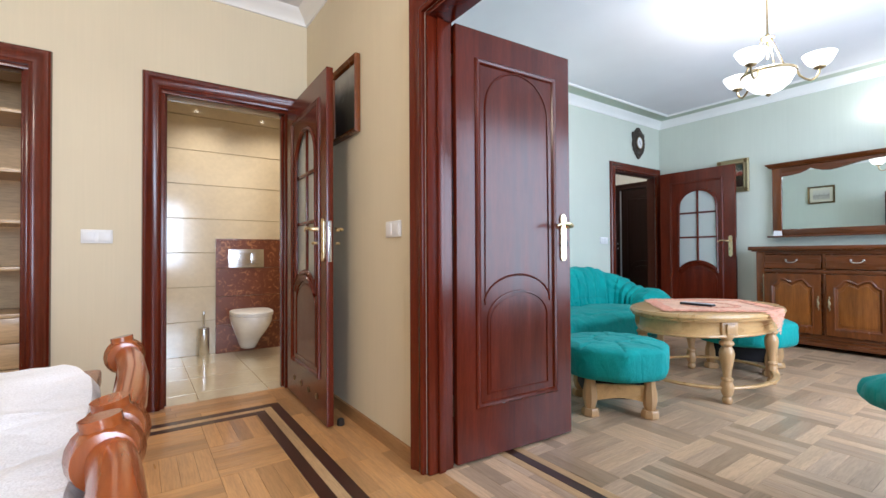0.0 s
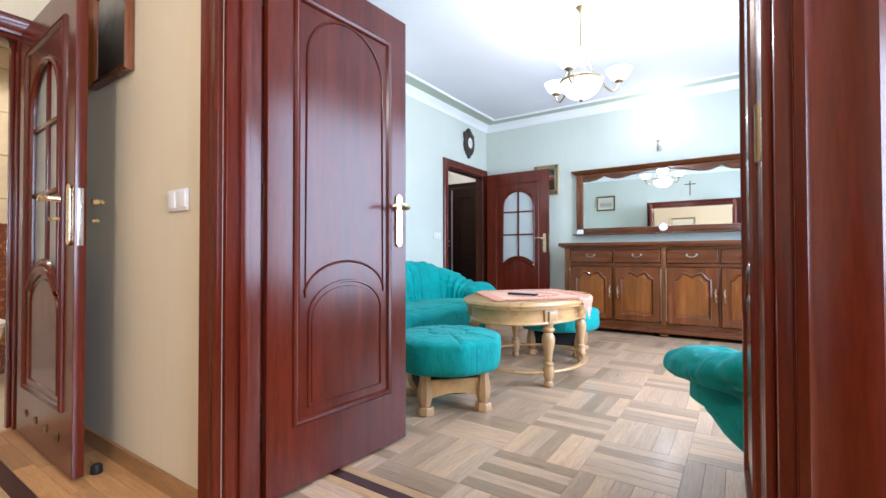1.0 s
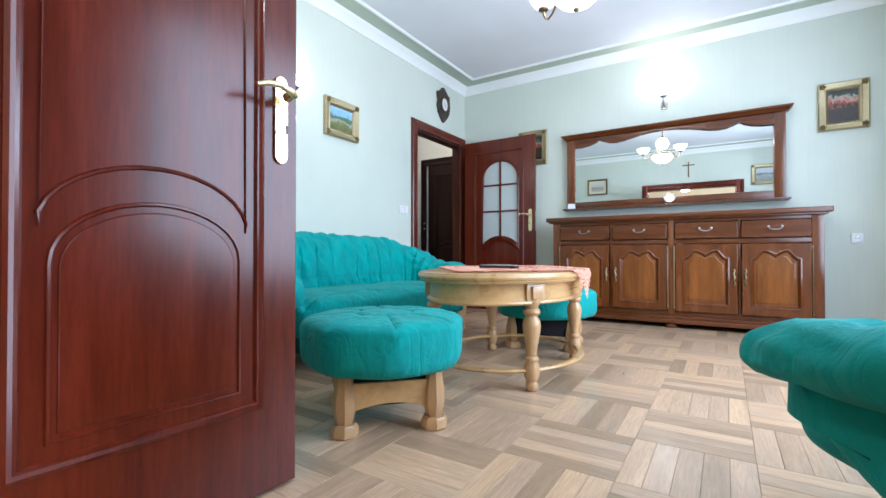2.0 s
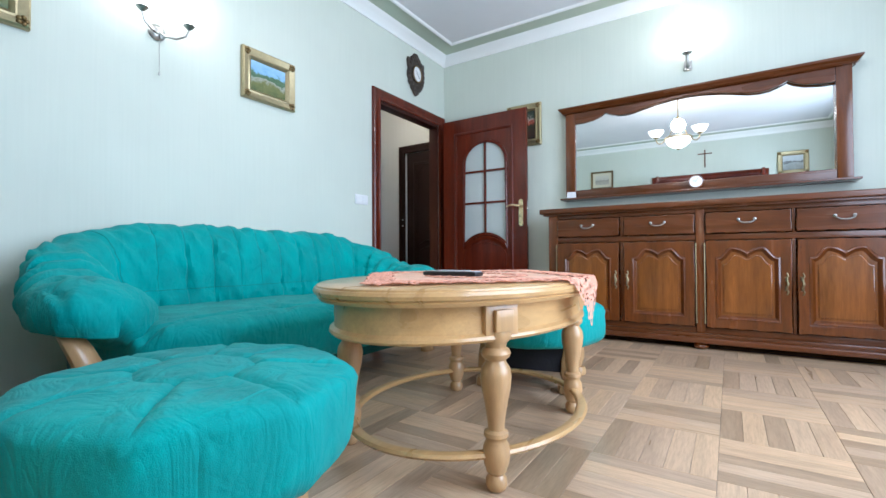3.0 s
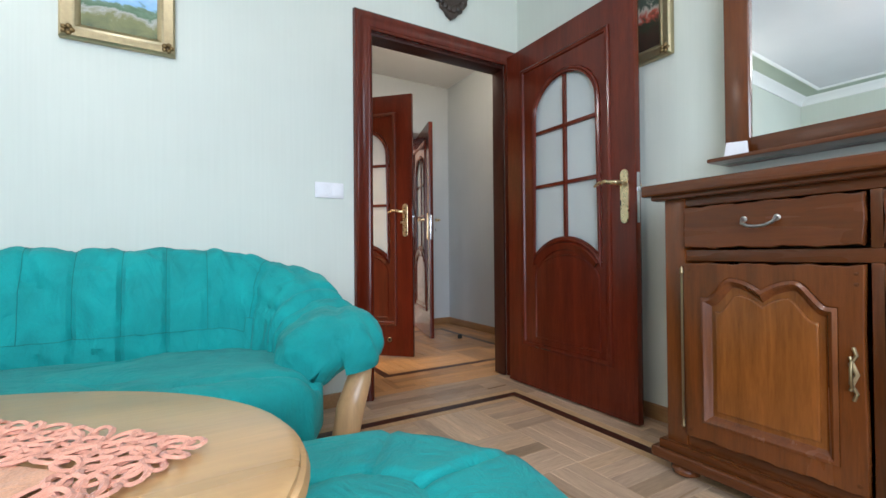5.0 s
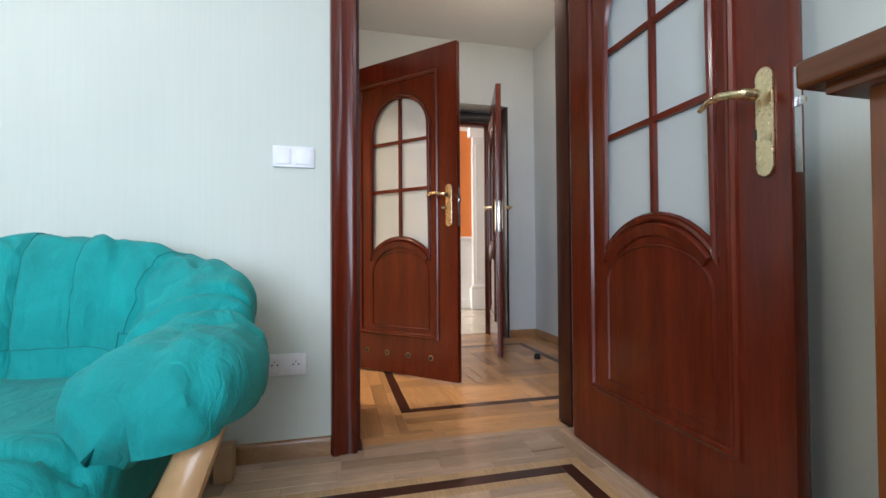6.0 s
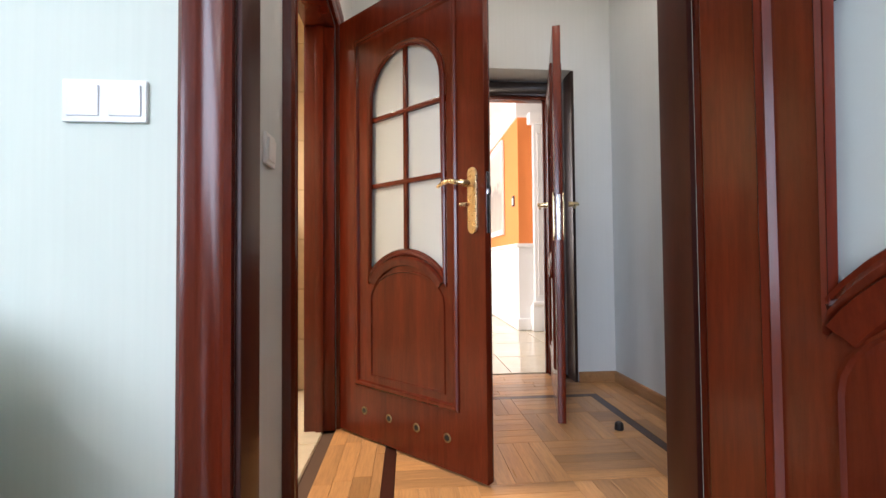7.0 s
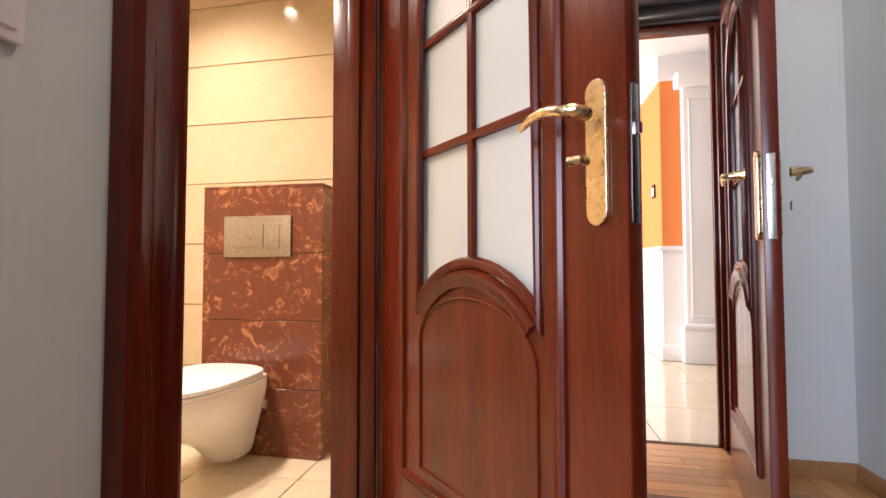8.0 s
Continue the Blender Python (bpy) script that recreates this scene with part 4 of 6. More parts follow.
def cloth_z(x, y):
    """The height of the cloth: flat on the top, hanging past its edge."""
    u, v = (x - TC[0]) / TA, (y - TC[1]) / TB
    e = math.hypot(u, v)
    over = max(0.0, (e - 0.985)) * (TA + TB) / 2
    if over <= 0:
        return x, y, TH + 0.004
    k = 0.985 / e
    out = min(0.018, over * 0.5)
    d = math.hypot(x - TC[0], y - TC[1])
    bx, by = TC[0] + u * TA * k, TC[1] + v * TB * k
    drop = max(0.0, over - 0.008)
    return bx + (x - TC[0]) / d * out, by + (y - TC[1]) / d * out, TH + 0.004 - drop


def inside(poly, x, y):
    c = False
    for (x0, y0), (x1, y1) in zip(poly, poly[1:] + poly[:1]):
        if (y0 > y) != (y1 > y) and x < (x1 - x0) * (y - y0) / (y1 - y0) + x0:
            c = not c
    return c


cloth_top = thing("tablecloth", pose(0, 0, 0), "peach cotton tablecloth with crocheted border, one corner hanging", "tablecloth")
cx, cy = -1.055, 2.86


def shrink(poly, k):
    return [(cx + (x - cx) * k, cy + (y - cy) * k) for x, y in poly]


def walk_edge(poly, step):
    for (x0, y0), (x1, y1) in zip(poly, poly[1:] + poly[:1]):
        n = max(1, round(math.hypot(x1 - x0, y1 - y0) / step))
        for k in range(n):
            yield x0 + (x1 - x0) * k / n, y0 + (y1 - y0) * k / n, math.atan2(y1 - y0, x1 - x0)


bm = bmesh.new()
rim = [(x, y) for x, y, _ in walk_edge(shrink(CLOTH, 0.80), 0.012)]
rings = []
for j in range(40):
    k = 1 - j / 40
    ring = []
    for x, y in rim:
        X, Y, Z = cloth_z(cx + (x - cx) * k, cy + (y - cy) * k)
        Z += 0.0018 * noise.noise(Vector((X * 9, Y * 9, 0))) + 0.0015 * math.exp(-((Y - cy) / 0.008) ** 2) + 0.002
        ring.append(bm.verts.new((X, Y, Z)))
    rings.append(ring)
for a, b in zip(rings, rings[1:]):
    for k in range(len(a)):
        bm.faces.new((a[k], a[(k + 1) % len(a)], b[(k + 1) % len(a)], b[k]))
bm.faces.new(rings[-1])
bmesh.ops.recalc_face_normals(bm, faces=bm.faces[:])
part("centre_cloth", bm, M_PEACH, cloth_top, "plain peach cotton field")


rnd = random.Random(4)
loops = []
for kk, step in ((0.985, 0.026), (0.945, 0.027), (0.905, 0.027), (0.865, 0.027), (0.825, 0.028)):
    for x, y, a in walk_edge(shrink(CLOTH, kk), step):
        loops.append((x + rnd.uniform(-0.005, 0.005), y + rnd.uniform(-0.005, 0.005), a + rnd.choice((0.5, -0.5, 1.2)) + rnd.uniform(-0.4, 0.4), rnd.uniform(0.014, 0.019), rnd.uniform(0.0085, 0.0115)))


def petal_mesh(loops):
    verts, faces = [], []
    for x, y, a, ln, wd in loops:
        base = len(verts)
        for k in range(10):
            q = 2 * math.pi * k / 10
            for s in range(4):
                w = 2 * math.pi * s / 4
                e = 0.0040 * math.cos(w)
                px, py = (ln + e) * math.cos(q), (wd + e) * math.sin(q)
                X, Y, Z = cloth_z(x + px * math.cos(a) - py * math.sin(a), y + px * math.sin(a) + py * math.cos(a))
                verts.append((X, Y, Z + 0.0042 + 0.0022 * math.sin(w) + 0.0022 * math.sin(q + x * 90)))
        for k in range(10):
            for s in range(4):
                faces.append((base + k * 4 + s, base + (k + 1) % 10 * 4 + s, base + (k + 1) % 10 * 4 + (s + 1) % 4, base + k * 4 + (s + 1) % 4))
    me = bpy.data.meshes.new("crochet")
    me.from_pydata(verts, [], faces)
    return me


tagged(part("crochet_border", petal_mesh(loops), M_LACE, cloth_top, "openwork crochet border"), kind="stuff")
loops = []
for j, rr in enumerate((0.0, 0.022)):
    for k in range(30):
        a = 2 * math.pi * k / 30 + j * 0.105
        x, y = -1.04 + (0.160 + rr) * math.cos(a), 2.85 + (0.160 + rr) * math.sin(a)
        loops.append((x, y, a + 1.1 + rnd.uniform(-0.4, 0.4), 0.016, 0.0095))
tagged(part("crochet_ring", petal_mesh(loops), M_LACE, cloth_top, "crochet ring in the middle"), kind="stuff")

remote = thing("remote_control", pose(-1.075, 2.735, TH + 0.010, 0, 0, -3) @ Matrix.Diagonal((1.1, 1.1, 1, 1)), "slim grey and black remote control on the tablecloth", "remote control")
part("shell", boxed(-0.105, -0.025, 0, 0.105, 0.025, 0.016, 0.006), M_BLACK, remote)
part("face", boxed(-0.099, -0.021, 0.0155, 0.099, 0.021, 0.0185, 0.001), plain("grey_plastic", (0.45, 0.45, 0.47), 0.35), remote, "grey key plate")
key = boxed(-0.0045, -0.003, 0, 0.0045, 0.003, 0.0025, 0.001)
first = part("key", key, plain("pale_key", (0.55, 0.55, 0.56), 0.5), remote, m=pose(-0.05, -0.011, 0.0183))
for r in range(9):
    for c in range(3):
        if r or c:
            k = new("key", first.data)
            k.parent, k.matrix_basis = remote, pose(-0.05 + r * 0.0135, -0.011 + c * 0.011, 0.0183)

# ---- sideboard ----
SB_F = 4.945
sb = thing("sideboard", pose(-0.43, 5.15, 0), "walnut-stained sideboard with four drawers and arched doors", "sideboard")


def sbx(x):
    return x + 0.43


def sby(y):
    return y - 5.15


for x0, x1 in ((-1.50, -1.425), (0.59, 0.665), (-0.432, -0.376)):
    part("upright", boxed(sbx(x0), sby(SB_F + 0.005), 0.11, sbx(x1), sby(5.33), 0.985, 0.004), M_SIDE_Z, sb)
part("back_panel", boxed(sbx(-1.42), sby(5.31), 0.11, sbx(0.585), sby(5.328), 0.98), M_SIDE, sb)
for z0, z1 in ((0.112, 0.150), (0.762, 0.800), (0.955, 0.983)):
    for x0, x1 in ((-1.424, -0.433), (-0.375, 0.589)):
        part("rail", boxed(sbx(x0), sby(SB_F + 0.010), z0, sbx(x1), sby(5.305), z1, 0.002), M_SIDE, sb)
for x0, x1 in ((-0.936, -0.912), (0.105, 0.123)):
    for z0, z1 in ((0.151, 0.761), (0.801, 0.954)):
        part("post", boxed(sbx(x0), sby(SB_F + 0.012), z0, sbx(x1), sby(5.30), z1, 0.002), M_SIDE_Z, sb)
top = bmesh.new()
box(top, sbx(-1.56), sby(4.895), 0.998, sbx(0.715), sby(5.345), 1.040, 0.008, 3)
box(top, sbx(-1.535), sby(4.918), 0.983, sbx(0.69), sby(5.34), 0.999, 0.005)
part("top", top, M_SIDE, sb, "thick walnut-stained top")
pl = bmesh.new()
box(pl, sbx(-1.52), sby(4.925), 0.082, sbx(0.685), sby(5.335), 0.112, 0.008)
box(pl, sbx(-1.54), sby(4.905), 0.045, sbx(0.705), sby(5.335), 0.084, 0.010, 3)
part("plinth", pl, M_SIDE, sb, "moulded plinth")
for x in (-1.44, -0.405, 0.62):
    for y in (4.965, 5.28):
        part("bun_foot", lathe([(0.030, 0), (0.046, 0.010), (0.050, 0.024), (0.042, 0.040), (0.030, 0.047)], 20, at=(sbx(x), sby(y), 0)), M_SIDE_Z, sb)
COLS = [(-1.424, -0.937), (-0.911, -0.434), (-0.374, 0.104), (0.124, 0.589)]


def cathedral(x0, x1, z0, zs, rise, n=10):
    """A door panel outline with a stepped double-arch head."""
    m, w = (x0 + x1) / 2, x1 - x0
    pts = [(x0, z0), (x1, z0), (x1, zs)]
    half = []
    for k in range(n + 1):
        u = 0.10 + 0.42 * k / n
        half.append((x1 - w / 2 * u, zs + rise * (0.5 - 0.5 * math.cos(math.pi * k / n)) ** 0.85))
    for k in range(1, n + 1):
        half.append((x1 - w / 2 * (0.52 + 0.48 * k / n), zs + rise * (1 - 0.50 * (k / n) ** 2)))
    pts += half + [(2 * m - x, z) for x, z in reversed(half[:-1])] + [(x0, zs)]
    return pts


def cut_edges(x0, z0, x1, z1, seed):
    """A board outline with shallow hand-cut waves along its edges."""
    def off(t):
        return 0.0022 * math.sin(t * 31 + seed * 2.1) + 0.0016 * math.sin(t * 77 + seed)
    n = 28
    low = [(x0 + (x1 - x0) * k / n, z0 + off(k / n * 0.7)) for k in range(n)]
    right = [(x1 + off(k / 6 + 3), z0 + (z1 - z0) * k / 6) for k in range(6)]
    high = [(x1 - (x1 - x0) * k / n, z1 + off(k / n * 0.7 + 5)) for k in range(n)]
    left = [(x0 + off(k / 6 + 8), z1 - (z1 - z0) * k / 6) for k in range(6)]
    return low + right + high + left


for i, (x0, x1) in enumerate(COLS):
    a, b = sbx(x0), sbx(x1)
    dr = part("drawer", plate(cut_edges(a + 0.004, 0.808, b - 0.004, 0.948, i), [], 0.022, 0.004), M_SIDE, sb, "drawer front with hand-cut wavy edges", m=Matrix.Translation((0, sby(SB_F - 0.001), 0)))
    part("drawer_box", boxed(a + 0.010, sby(SB_F + 0.012), 0.815, b - 0.010, sby(SB_F + 0.30), 0.940), M_SIDE, sb)
    mx = (a + b) / 2
    y0 = -0.011
    part("handle", tube([(mx - 0.045, y0 + 0.002, 0.895), (mx - 0.045, y0 - 0.012, 0.893), (mx - 0.042, y0 - 0.022, 0.882), (mx - 0.022, y0 - 0.026, 0.872), (mx, y0 - 0.027, 0.870), (mx + 0.022, y0 - 0.026, 0.872), (mx + 0.042, y0 - 0.022, 0.882), (mx + 0.045, y0 - 0.012, 0.893), (mx + 0.045, y0 + 0.002, 0.895)], 0.005, 8), M_PEWTER, dr, "bow handle of aged metal")
    for s in (-1, 1):
        part("rosette", lathe([(0.010, 0), (0.010, 0.002), (0.005, 0.005)], 12), M_PEWTER, dr, m=Matrix.Translation((mx + s * 0.045, y0, 0.895)) @ Matrix.Rotation(radians(90), 4, "X"))
    door = part("door", plate(cut_edges(a + 0.005, 0.157, b - 0.005, 0.755, i + 5), [cathedral(a + 0.062, b - 0.062, 0.215, 0.640, 0.068)], 0.024, 0.003), M_SIDE_Z, sb, "raised and arched panel door", m=Matrix.Translation((0, sby(SB_F - 0.002), 0)))
    part("panel_moulding", sweep(cathedral(a + 0.066, b - 0.066, 0.219, 0.636, 0.068), [(-0.004, 0.0), (-0.004, 0.015), (0.006, 0.020), (0.014, 0.014), (0.020, 0.004), (0.026, 0.0)], base=0.0, sign=-1), M_SIDE_Z, door)
    part("panel", plate(cathedral(a + 0.06, b - 0.06, 0.213, 0.638, 0.068), [], 0.010), M_SIDE_P, door, m=Matrix.Translation((0, 0.006, 0)))
    part("raised_field", plate(cathedral(a + 0.105, b - 0.105, 0.262, 0.595, 0.060), [], 0.012, 0.005), M_SIDE_P, door, m=Matrix.Translation((0, -0.002, 0)))
    for gx in (a + 0.022, b - 0.022):
        for gz in (0.180, 0.705, 0.733):
            part("peg", lathe([(0.0055, 0.0), (0.0052, 0.0015), (0.003, 0.0022)], 8), M_SIDE, door, m=Matrix.Translation((gx, -0.0118, gz)) @ Matrix.Rotation(radians(90), 4, "X"))
    hx = b - 0.030 if i % 2 == 0 else a + 0.030
    esc = tube([(hx, -0.014, 0.40), (hx + 0.007, -0.016, 0.42), (hx - 0.006, -0.016, 0.445), (hx + 0.006, -0.016, 0.47), (hx - 0.006, -0.016, 0.495), (hx + 0.007, -0.016, 0.52), (hx, -0.014, 0.54)], 0.0045, 8)
    tube([(hx, -0.026, 0.435), (hx, -0.034, 0.455), (hx, -0.034, 0.485), (hx, -0.026, 0.505)], 0.004, 8, esc)
    tube([(hx - 0.008, -0.014, 0.425), (hx + 0.009, -0.014, 0.47), (hx - 0.008, -0.014, 0.515)], 0.004, 6, esc)
    part("pull", esc, M_OLDB, door, "pierced old brass pull")
    px = a - 0.004 if i % 2 == 0 else b + 0.004
    part("pin_hinge", tube([(px, -0.012, 0.19), (px, -0.012, 0.72)], 0.004, 8), M_OLDB, door)
    for z in (0.18, 0.715):
        part("finial", lathe([(0.004, 0), (0.007, 0.006), (0.005, 0.014), (0.006, 0.02), (0.001, 0.03)], 10), M_OLDB, door, m=pose(px, -0.012, z))

# ---- mirror over the sideboard ----
mir = thing("wall_mirror", pose(-0.495, 5.36, 0), "wide walnut-framed wall mirror with scalloped valance", "mirror")


def mx_(x):
    return x + 0.495


part("glass", boxed(-0.885, -0.003, -0.37, 0.895, 0.003, 0.37), M_MIRROR, mir, "clear mirror glass", smooth=False, m=pose(0, -0.039, 1.567, -0.7, 0, 0.9))
part("backing", boxed(-0.955, -0.007, 1.165, 0.955, -0.002, 1.94), M_SIDE, mir)
for s in (-1, 1):
    part("stile", boxed(s * 0.96 if s < 0 else 0.875, -0.075, 1.155, -0.872 if s < 0 else 0.96, -0.024, 1.935, 0.006), M_SIDE_Z, mir)
part("bottom_rail", boxed(-0.872, -0.072, 1.157, 0.875, -0.024, 1.232, 0.006), M_SIDE, mir)
half = [(0.875, 1.822), (0.80, 1.824), (0.72, 1.836), (0.66, 1.858), (0.622, 1.882), (0.58, 1.862), (0.52, 1.842), (0.46, 1.836), (0.40, 1.842), (0.32, 1.860), (0.22, 1.882), (0.11, 1.897), (0.0, 1.902)]
outline = [(-0.875, 1.937), (0.875, 1.937)] + half + [(-x, z) for x, z in reversed(half[:-1])]
part("valance", plate(list(reversed(outline)), [], 0.030, 0.004), M_SIDE, mir, "scalloped valance board", m=Matrix.Translation((0, -0.055, 0)))
co = sweep([(-0.965, 0.0), (-0.965, -0.08), (0.965, -0.08), (0.965, 0.0)], [(0.0, 0.0), (-0.01, 0.004), (-0.022, 0.012), (-0.030, 0.026), (-0.040, 0.032), (-0.046, 0.040), (-0.046, 0.050), (0.04, 0.050), (0.04, 0.0)], closed=False, plane="xy", base=1.915)
part("cornice", co, M_SIDE, mir, "projecting moulded cornice")
part("cornice_cap", boxed(-0.97, -0.085, 1.953, 0.97, -0.001, 1.964, 0.003), M_SIDE, mir)
part("shelf", boxed(-0.985, -0.165, 1.142, 0.985, -0.004, 1.158, 0.006), M_SIDE, mir, "narrow shelf ledge")


def small_clock(x, z):
    t = thing("shelf_clock", pose(x, 5.24, z), "small round white-faced clock with brown rim", "clock")
    rot = Matrix.Rotation(radians(80), 4, "X")
    part("case", lathe([(0.046, 0), (0.052, 0.006), (0.053, 0.018), (0.048, 0.026), (0.043, 0.026)], 28), M_SIDE_Z, t, m=Matrix.Translation((0, 0.01, 0.052)) @ rot)
    part("dial", lathe([(0.043, 0.0262), (0.042, 0.0275)], 28), M_PLAST, t, m=Matrix.Translation((0, 0.01, 0.052)) @ rot)
    for a, ln in ((60, 0.022), (-25, 0.032)):
        part("pointer", boxed(-0.0012, 0, 0.0278, 0.0012, ln, 0.0288), M_BLACK, t, m=Matrix.Translation((0, 0.01, 0.052)) @ rot @ Matrix.Rotation(radians(a), 4, "Z"))
    part("foot", boxed(-0.05, -0.022, 0.0, 0.05, 0.022, 0.008, 0.003), M_SIDE, t)


small_clock(-0.44, 1.158)
cardbox = thing("white_card_holder", pose(-1.40, 5.25, 1.158, 0, 0, 8), "small white card standing on the mirror shelf", "card")
part("card", plate([(-0.04, 0), (0.045, 0), (0.04, 0.055), (-0.03, 0.06)], [], 0.012, 0.003), M_PLAST, cardbox)

# ---- pictures ----
FRAME = [(0.0, 0.0), (0.0, 0.026), (0.008, 0.034), (0.018, 0.030), (0.030, 0.024), (0.042, 0.020), (0.050, 0.024), (0.058, 0.018), (0.066, 0.010), (0.068, 0.004)]


def picture(name, at, w, h, art, label, width=1.0, mat=None, mat2=None, passe=None):
    """Framed picture; local -y faces the room, z = 0 is its bottom edge."""
    t = thing(name, at, label, "picture")
    prof = [(u * width, o) for u, o in FRAME]
    part("frame", sweep([(-w / 2, 0), (w / 2, 0), (w / 2, h), (-w / 2, h)], prof, base=-0.004, sign=-1), mat or M_GILT, t, "gilded moulded frame")
    k = 0.060 * width
    if mat2:
        for sx in (-1, 1):
            for sz in (0, 1):
                bm = bmesh.new()
                cx_, cz_ = sx * (w / 2 - 0.028), sz * h + (0.028 if sz == 0 else -0.028)
                for q in range(5):
                    aa = q * 72
                    bmesh.ops.create_uvsphere(bm, u_segments=8, v_segments=5, radius=0.011, matrix=Matrix.Translation((cx_ + 0.014 * math.cos(radians(aa)), -0.034, cz_ + 0.014 * math.sin(radians(aa)))))
                part("corner_ornament", bm, mat2, t, "worn gilt corner ornament")
    if passe:
        part("mount", boxed(-w / 2 + k - 0.006, -0.008, k - 0.006, w / 2 - k + 0.006, -0.005, h - k + 0.006), passe, t, "pale card mount")
        k += 0.05
        part("print", boxed(-w / 2 + k, -0.0105, k, w / 2 - k, -0.0085, h - k), art, t, "faded print")
    else:
        part("canvas", boxed(-w / 2 + k - 0.006, -0.010, k - 0.006, w / 2 - k + 0.006, -0.004, h - k + 0.006), art, t, "painted canvas")
    return t


LAND = [(0.0, (0.05, 0.08, 0.02)), (0.3, (0.16, 0.17, 0.05)), (0.42, (0.35, 0.36, 0.30)), (0.5, (0.05, 0.12, 0.05)), (0.62, (0.10, 0.18, 0.10)), (0.7, (0.22, 0.42, 0.62)), (1.0, (0.35, 0.55, 0.75))]
SEA = [(0.0, (0.20, 0.20, 0.18)), (0.45, (0.35, 0.38, 0.36)), (0.55, (0.10, 0.10, 0.10)), (0.65, (0.45, 0.48, 0.50)), (1.0, (0.55, 0.58, 0.60))]
STILL = [(0.0, (0.02, 0.015, 0.01)), (0.3, (0.04, 0.02, 0.012)), (0.5, (0.02, 0.03, 0.015)), (0.62, (0.35, 0.06, 0.03)), (0.72, (0.40, 0.35, 0.28)), (0.8, (0.03, 0.05, 0.03)), (1.0, (0.02, 0.02, 0.015))]
PRINT = [(0.0, (0.50, 0.46, 0.38)), (0.5, (0.32, 0.30, 0.27)), (0.6, (0.55, 0.52, 0.45)), (1.0, (0.62, 0.60, 0.52))]
DARKP = [(0.0, (0.02, 0.018, 0.015)), (0.5, (0.06, 0.06, 0.05)), (0.7, (0.20, 0.20, 0.18)), (1.0, (0.35, 0.34, 0.30))]
picture("landscape_painting", pose(XW, 3.19, 1.672, 0, 0, 90), 0.395, 0.325, canvas("landscape_oil", LAND, 4.0), "green lakeside landscape in a heavy gilt frame", mat2=M_GILTD)
picture("large_painting", pose(XW, 1.745, 1.655, 0, 0, 90), 0.50, 0.42, canvas("meadow_oil", LAND, 5.0), "landscape in a gilt frame above the armchair", mat2=M_GILTD)
picture("still_life_painting", pose(-1.875, YN, 1.705, 0, 0, 0), 0.345, 0.40, canvas("flower_oil", STILL, 5.0), "dark still life in gilt frame behind the door", mat2=M_GILTD)
picture("flower_painting", pose(0.850, YN, 1.710, 0, 0, 0), 0.325, 0.40, canvas("bouquet_oil", STILL, 6.0), "bouquet painting in a broad gilt frame", mat2=M_GILTD)
picture("old_print", pose(-2.10, YS, 2.02, 0, 0, 180), 0.40, 0.33, canvas("town_print", PRINT, 5.0), "faded town print in a thin gilt frame", 0.45, M_GILTD, passe=paint("cream_mount", (0.66, 0.62, 0.48)))
picture("ship_painting", pose(0.76, YS, 2.02, 0, 0, 180), 0.39, 0.36, canvas("ship_oil", SEA, 4.0), "ship painting in a gilt frame", mat2=M_GILTD)
picture("hall_picture", pose(-2.03, HS, 1.675, 0, 0, 0), 0.41, 0.45, canvas("hall_oil", DARKP, 3.0), "dark old picture in a narrow wooden frame", 0.55, M_SIDE_Z)
picture("hall_far_picture", pose(-0.80, -3.2, 1.55, 0, 0, 180), 0.62, 0.62, canvas("hall_print", PRINT, 4.0), "pale picture in a gilt frame in the hall", 0.7, M_GILT)

cross = thing("crucifix", pose(-0.42, YS, 2.25, 0, 0, 180), "small dark wooden cross above the double doorway", "crucifix")
bm = boxed(-0.009, -0.020, 0, 0.009, -0.004, 0.30, 0.003)
box(bm, -0.105, -0.0195, 0.225, 0.105, -0.0045, 0.242, 0.003)
part("cross", bm, M_SIDE_Z, cross)

# carved wall clock over the corridor door
wc = thing("wall_clock", pose(XW, 4.825, 2.43, 0, 0, 90), "dark carved wooden wall clock with pale dial", "clock")
crest = [(0.0, 0.205), (0.030, 0.198), (0.048, 0.172), (0.070, 0.162), (0.078, 0.136), (0.098, 0.128), (0.126, 0.136), (0.134, 0.110), (0.126, 0.052), (0.114, 0.034), (0.128, 0.004), (0.131, -0.045), (0.112, -0.070), (0.116, -0.094), (0.094, -0.122), (0.082, -0.116), (0.078, -0.150), (0.050, -0.166), (0.034, -0.190), (0.0, -0.212)]
pts = crest + [(-x, z) for x, z in reversed(crest[1:-1])]
pts.reverse()
part("carved_back", plate(pts, [], 0.026, 0.006), M_DARKCARV, wc, m=Matrix.Translation((0, -0.015, 0)))
bm = bmesh.new()
for k in range(22):
    a = 2 * math.pi * k / 22
    bmesh.ops.create_uvsphere(bm, u_segments=8, v_segments=6, radius=0.020, matrix=Matrix.Translation((0.108 * math.cos(a), -0.030, 0.148 * math.sin(a))) @ Matrix.Diagonal((1, 0.6, 1.3, 1)))
tagged(part("carving", bm, M_DARKCARV, wc, "carved leaf wreath"), kind="stuff")
R90 = Matrix.Rotation(radians(90), 4, "X")
part("dial", lathe([(0.068, 0.0), (0.068, 0.010), (0.060, 0.013)], 36, squash=(0.92, 1.1)), M_PLAST, wc, "pale oval dial", m=Matrix.Translation((0, -0.026, 0)) @ R90)
part("bezel", tube([(0.066 * math.cos(a), -0.039, 0.078 * math.sin(a)) for a in [2 * math.pi * k / 40 for k in range(40)]], 0.006, 8, closed=True), M_GILTD, wc)
